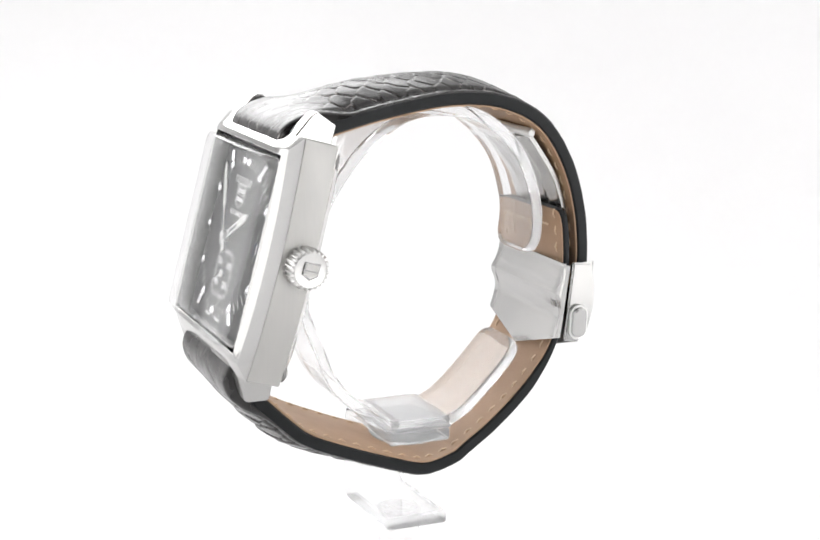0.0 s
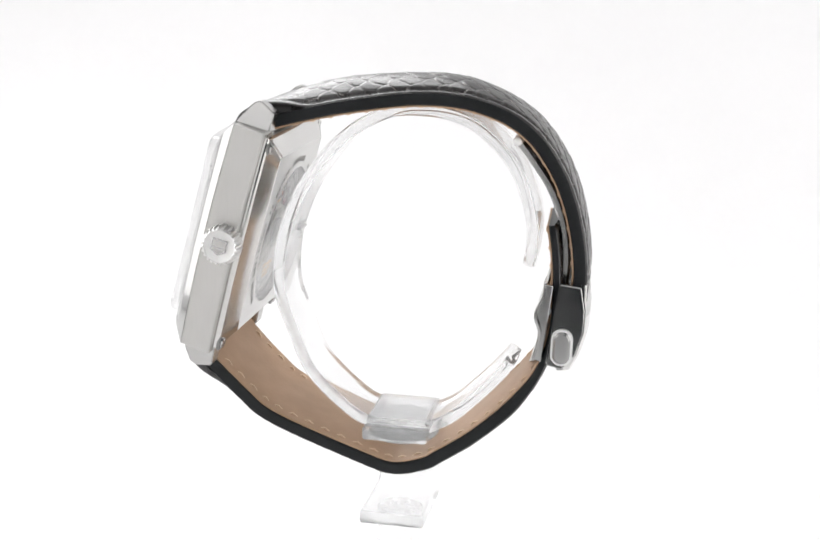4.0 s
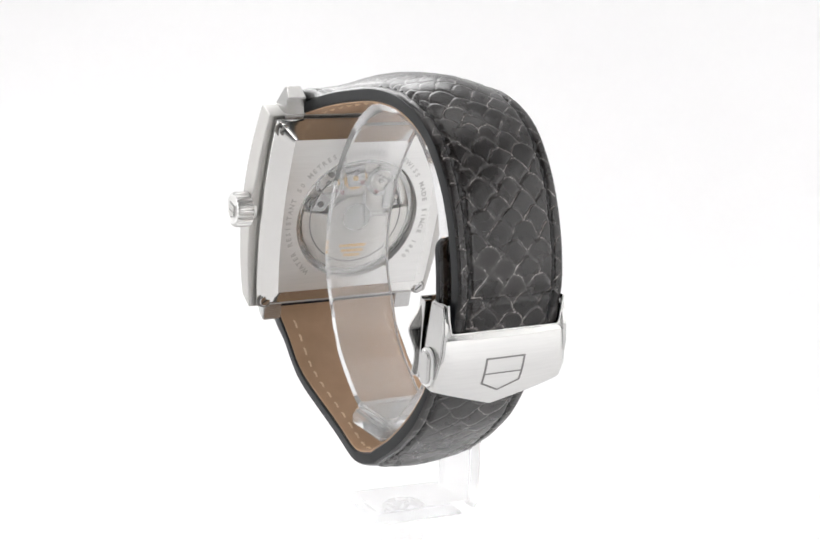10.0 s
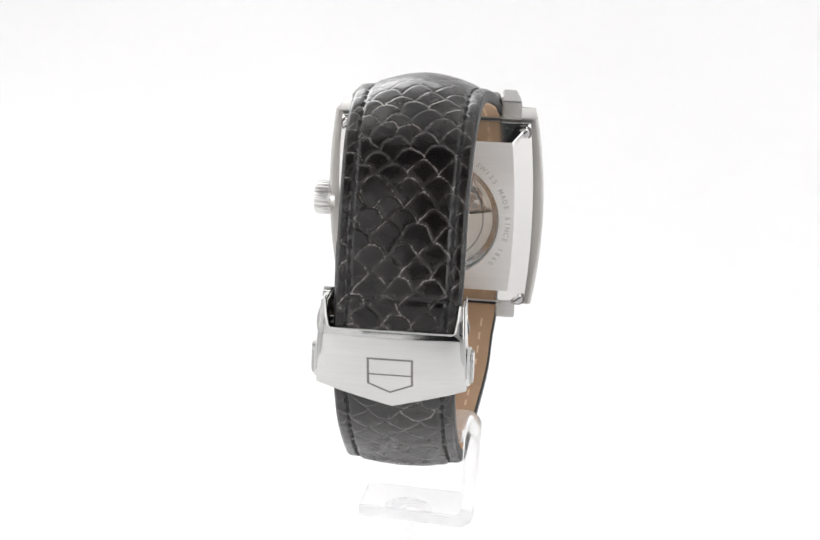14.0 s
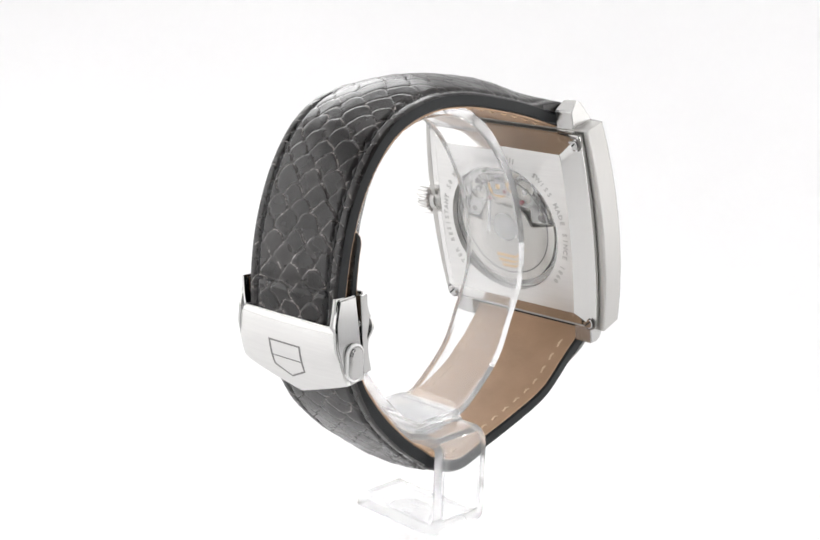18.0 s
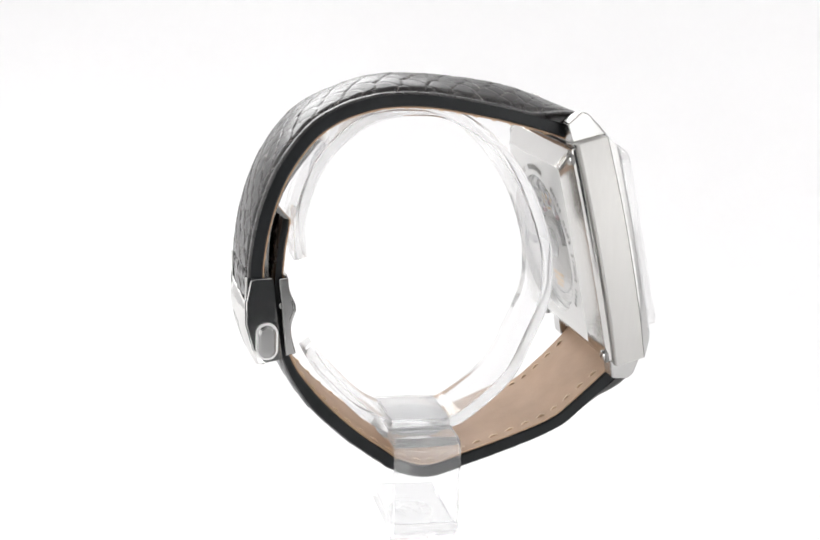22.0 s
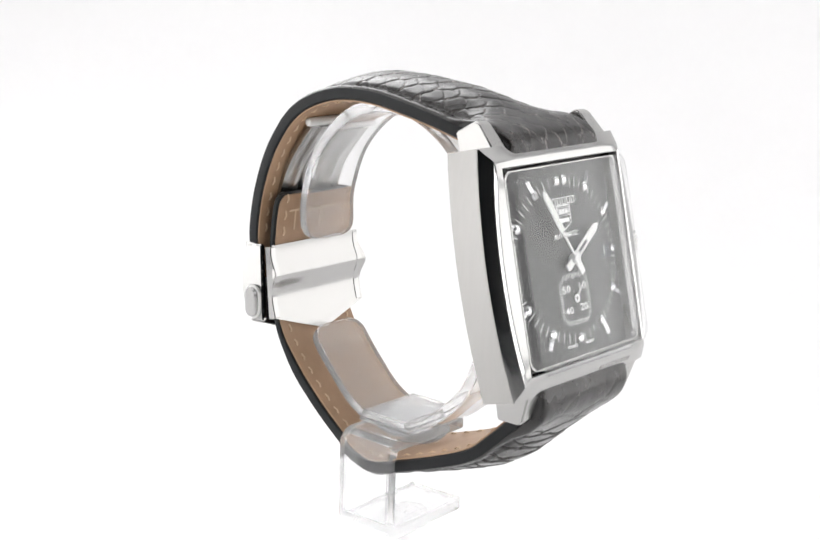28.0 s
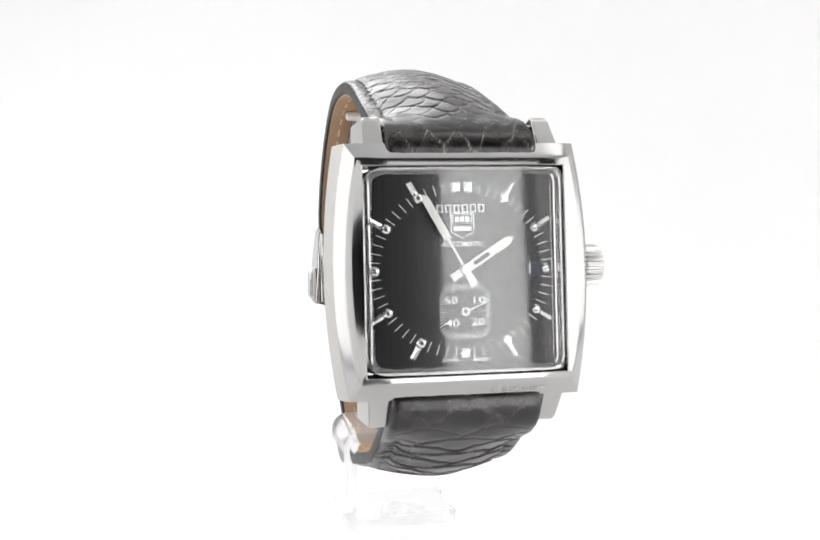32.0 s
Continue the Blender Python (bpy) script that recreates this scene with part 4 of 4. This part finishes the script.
        rings = [[(sx * 11.0, y, z) for y, z in ol2], [(sx * 11.45, y, z) for y, z in ol2], [(sx * 11.45, y, z) for y, z in ol], [(sx * 11.0, y, z) for y, z in ol]]
        cp("button_rim", loft(rings, loop=True), PALE, cover)
    # plain engraved shield on the cover
    def on_cover(x, z, dh):
        return (x, outer_y(z) - 0.25 * (x / 11) ** 2 + dh, z)

    def strip_ring(pts, w):
        dense = []
        for a, b in zip(pts, pts[1:] + pts[:1]):
            dense += [Vector(a).lerp(Vector(b), k / 6) for k in range(6)]
        c = Vector((0, -10.2))
        inner = [c + (q - c) * (1 - w) for q in dense]
        return loft([[on_cover(q.x, q.y, 0.035) for q in dense], [on_cover(q.x, q.y, 0.035) for q in inner], [on_cover(q.x, q.y, -0.08) for q in inner], [on_cover(q.x, q.y, -0.08) for q in dense]], loop=True)
    cp("shield_outline", strip_ring([(-3.4, -7.45), (3.4, -7.45), (3.4, -11.75), (0.1, -13.3), (-3.4, -11.75)], 0.10), ENGRAVED, cover, "plain engraved shield outline", False)
    cp("shield_bar", loft([[on_cover(x, z, dh) for z, dh in ((-10.2, -0.08), (-10.0, -0.08), (-10.0, 0.035), (-10.2, 0.035))] for x in (-3.35, -1.7, 0, 1.7, 3.35)]), ENGRAVED, cover, "", False)

    # inner plate: rippled, pointed below, seen from inside the loop
    def inner_y(z):
        return 22.1 - 1.3 * math.exp(-((z + 4.0) / 2.2) ** 2) - 0.13 * max(0.0, -z - 5.0) ** 1.3
    bm = bmesh.new()
    n, kz = 26, 30
    front, rear = [], []
    for k in range(kz + 1):
        f = k / kz
        rf, rr = [], []
        for j in range(n + 1):
            w = -1 + 2 * j / n
            z_top = 1.1
            z_bot = -11.2 - 3.3 * (1 - abs(w))
            z = z_top + (z_bot - z_top) * f
            hw = 10.3 + 1.0 * math.exp(-((z + 4.2) / 2.6) ** 2) + 0.5 * min(1, max(0, -z / 11))
            y = inner_y(z)
            rf.append(bm.verts.new((w * hw + 0.7, y, z)))
            rr.append(bm.verts.new((w * hw + 0.7, y + 0.4, z)))
        front.append(rf)
        rear.append(rr)
    for k in range(kz):
        for j in range(n):
            bm.faces.new((front[k][j], front[k][j + 1], front[k + 1][j + 1], front[k + 1][j]))
            bm.faces.new((rear[k][j], rear[k + 1][j], rear[k + 1][j + 1], rear[k][j + 1]))
    for k in range(kz):
        bm.faces.new((front[k][0], front[k + 1][0], rear[k + 1][0], rear[k][0]))
        bm.faces.new((front[k][n], rear[k][n], rear[k + 1][n], front[k + 1][n]))
    for j in range(n):
        bm.faces.new((front[0][j], rear[0][j], rear[0][j + 1], front[0][j + 1]))
        bm.faces.new((front[kz][j], front[kz][j + 1], rear[kz][j + 1], rear[kz][j]))
    cp("inner_plate", bm, CLASP_STEEL, cover, "rippled steel inner plate of the clasp")
    # inner cheeks that close the plate at the sides
    for sx in (1, -1):
        prof = [(inner_y(0.9 - 0.75 * k) - 0.1, 0.9 - 0.75 * k) for k in range(17)] + [(22.2, -11.5), (23.4, 0.7)]
        rings = [[(sx * dx + 0.3, y, z) for y, z in prof] for dx in (9.5, 10.75)]
        cp("inner_cheek", soften(loft(rings), 0.12, 25, 1), POLISHED, cover, "", True)
    # folding blade up to its bar under the upper strap
    path, ln = smooth_path([(24.2, -6.0), (24.8, 0.0), (24.8, 5.5), (23.9, 10.2), (21.9, 15.0), (18.6, 19.6), (16.9, 21.7)], 0.6)
    nor = normals_2d(path)
    rings = []
    for p, q in zip(path, nor):
        c = []
        for j in range(41):
            x = -6.6 + 13.2 * j / 40
            ridge = 0.55 * (abs(x) < 5.6) * math.cos(x / 5.6 * math.pi * 1.5) ** 2
            c.append((x, p.x + q.x * (0.35 + ridge), p.y + q.y * (0.35 + ridge)))
        c += [(6.6, p.x - q.x * 0.35, p.y - q.y * 0.35), (-6.6, p.x - q.x * 0.35, p.y - q.y * 0.35)]
        rings.append(c)
    cp("folding_blade", loft(rings), CLASP_STEEL, cover, "ridged steel blade folded under the strap")
    bm = loft([circle(0.25, 20, -7.9), circle(0.6, 20, -7.7), circle(0.75, 20, -7.3), circle(0.75, 20, 7.3), circle(0.6, 20, 7.7), circle(0.25, 20, 7.9)])
    bm.transform(Matrix.Translation((0, 16.6, 22.2)) @ Matrix.Rotation(math.pi / 2, 4, "Y"))
    cp("blade_bar", bm, PALE, cover, "steel hinge bar")
    # keeper pin between the plates
    bm = loft([circle(0.7, 14, -9.9), circle(0.7, 14, 9.9)])
    bm.transform(Matrix.Translation((0, 22.6, -3.6)) @ Matrix.Rotation(math.pi / 2, 4, "Y"))
    cp("keeper_pin", bm, POLISHED, cover)


clasp_parts()


# ---- the clear display stand ----
stand = thing("display_stand", 0.0, "clear acrylic watch stand with open ring, bracket and post", "display stand")


def sp(name, bm, label="", smooth=True):
    ob = part(name, bm, ACRYLIC, stand, label, None, smooth, LIFT + 0.5)
    ob.visible_shadow = False
    return ob


def stand_parts():
    # open ring: a springy band with rounded ends
    def band(name, pts, half, thick, label, ends):
        path, ln = smooth_path(pts, 0.7)
        nor = normals_2d(path)
        N = len(path)
        rings = []
        for i, (p, q) in enumerate(zip(path, nor)):
            s = ln * i / (N - 1)
            w = half
            for on, d in zip(ends, (s, ln - s)):
                if on and d < 3.0:
                    w = half - 3.0 + math.sqrt(max(0.04, 9.0 - (3.0 - d) ** 2))
            e = 0.25
            prof = [(-w, -thick / 2 + e), (-w + e, -thick / 2), (w - e, -thick / 2), (w, -thick / 2 + e), (w, thick / 2 - e), (w - e, thick / 2), (-w + e, thick / 2), (-w, thick / 2 - e)]
            rings.append([(x, p.x + q.x * h, p.y + q.y * h) for x, h in prof])
        return sp(name, loft(rings), label)
    ring = [(18.9, 1.5), (19.5, 5.0), (19.3, 9.6), (16.9, 16.5), (12.8, 21.5), (8, 24.6), (1.8, 25.7), (-4.6, 24.8), (-11.6, 20.2), (-17.2, 12.6), (-20.2, 5), (-21, 0), (-20.8, -5.2), (-18.5, -11.2), (-15.2, -18), (-8.6, -24.0), (-4.5, -25.9)]
    band("ring", ring, 5.8, 1.9, "clear springy open ring", (True, False))
    tongue = [(4.2, -25.9), (8.1, -23.6), (12.8, -19.0), (15.9, -15.4), (17.3, -13.3)]
    band("ring_tongue", tongue, 5.8, 1.9, "clear lower end of the ring", (False, True))
    # clamp blocks that grip the ring
    sp("clamp_top", box(-6.6, 6.6, -5.7, 4.6, -25.7, -24.5, 0.3), "clear clamp plate over the ring")
    sp("clamp_base", box(-6.9, 6.9, -5.9, 4.7, -26.25, -25.75, 0.12))
    # shallow boss under the clamp
    rings = [circle(6.0 * math.cos(math.pi / 2 * k / 7), 40, -28.3 - 1.7 * math.sin(math.pi / 2 * k / 7), (0.3, -0.7)) for k in range(7)]
    sp("clamp_boss", loft(rings), "clear domed boss under the clamp")
    # thin raised ridges on the ring, one upright and two crosswise
    bm = box(-0.2, 0.2, -19.35, -18.75, 3.0, 9.0, 0.08)
    box(-4.4, 0.1, -19.55, -18.95, 4.2, 4.6, 0.08, bm)
    box(-4.4, 0.1, -19.5, -18.9, 5.0, 5.3, 0.08, bm)
    sp("ring_mark", bm, "thin raised ridges on the ring")
    # bracket: top arm, upright beside the strap, foot
    prof = []
    def corner(cx, cz, r, a0, a1, n=6):
        return [(cx + r * math.cos(radians(a0 + (a1 - a0) * k / n)), cz + r * math.sin(radians(a0 + (a1 - a0) * k / n))) for k in range(n + 1)]
    outer = [(7.2, -26.3)] + corner(-9.4, -28.9, 2.6, 90, 180) + corner(-9.4, -40.8, 2.6, 180, 270) + [(7.2, -42.8)]
    inner = [(7.2, -40.6)] + corner(-9.0, -40.4, 0.8, 270, 180) + corner(-9.0, -29.1, 0.8, 180, 90) + [(7.2, -28.3)]
    pts = outer + inner
    bm = bmesh.new()
    n = len(pts)
    a = [bm.verts.new((x, -6.3, z)) for x, z in pts]
    b = [bm.verts.new((x, 4.3, z)) for x, z in pts]
    for i in range(n):
        bm.faces.new((a[i], a[(i + 1) % n], b[(i + 1) % n], b[i]))
    m = len(outer)
    for ring_v in (a, b):
        for i in range(m - 1):
            bm.faces.new((ring_v[i], ring_v[i + 1], ring_v[n - 2 - i], ring_v[n - 1 - i]))
    sp("bracket", soften(bm, 0.22, 60, 2), "clear bent bracket beside the strap")
    # post down to the table
    rings = [circle(3.9, 48, z, (-0.4, -0.8)) for z in (-LIFT - 0.5, -43.44)]
    ob = part("post", soften(loft(rings), 0.3, 60, 2), POST, stand, "frosted clear round post", None, True, LIFT + 0.5)
    ob.visible_shadow = False


stand_parts()


# ---- what turns ----
def motions():
    times = [0.5 * k for k in range(65)]
    for ob, z in ((watch, (LIFT - WL) / 1000), (stand, 0.0)):
        walk(ob, [(t, pose(0, 0, z, 0, 0, turn(t))) for t in times])
    walk(seconds_hand, [(t, seconds_pin @ pose(0, 0, 0, 0, 0, -(68 + 6 * (t - 32)))) for t in times])


motions()
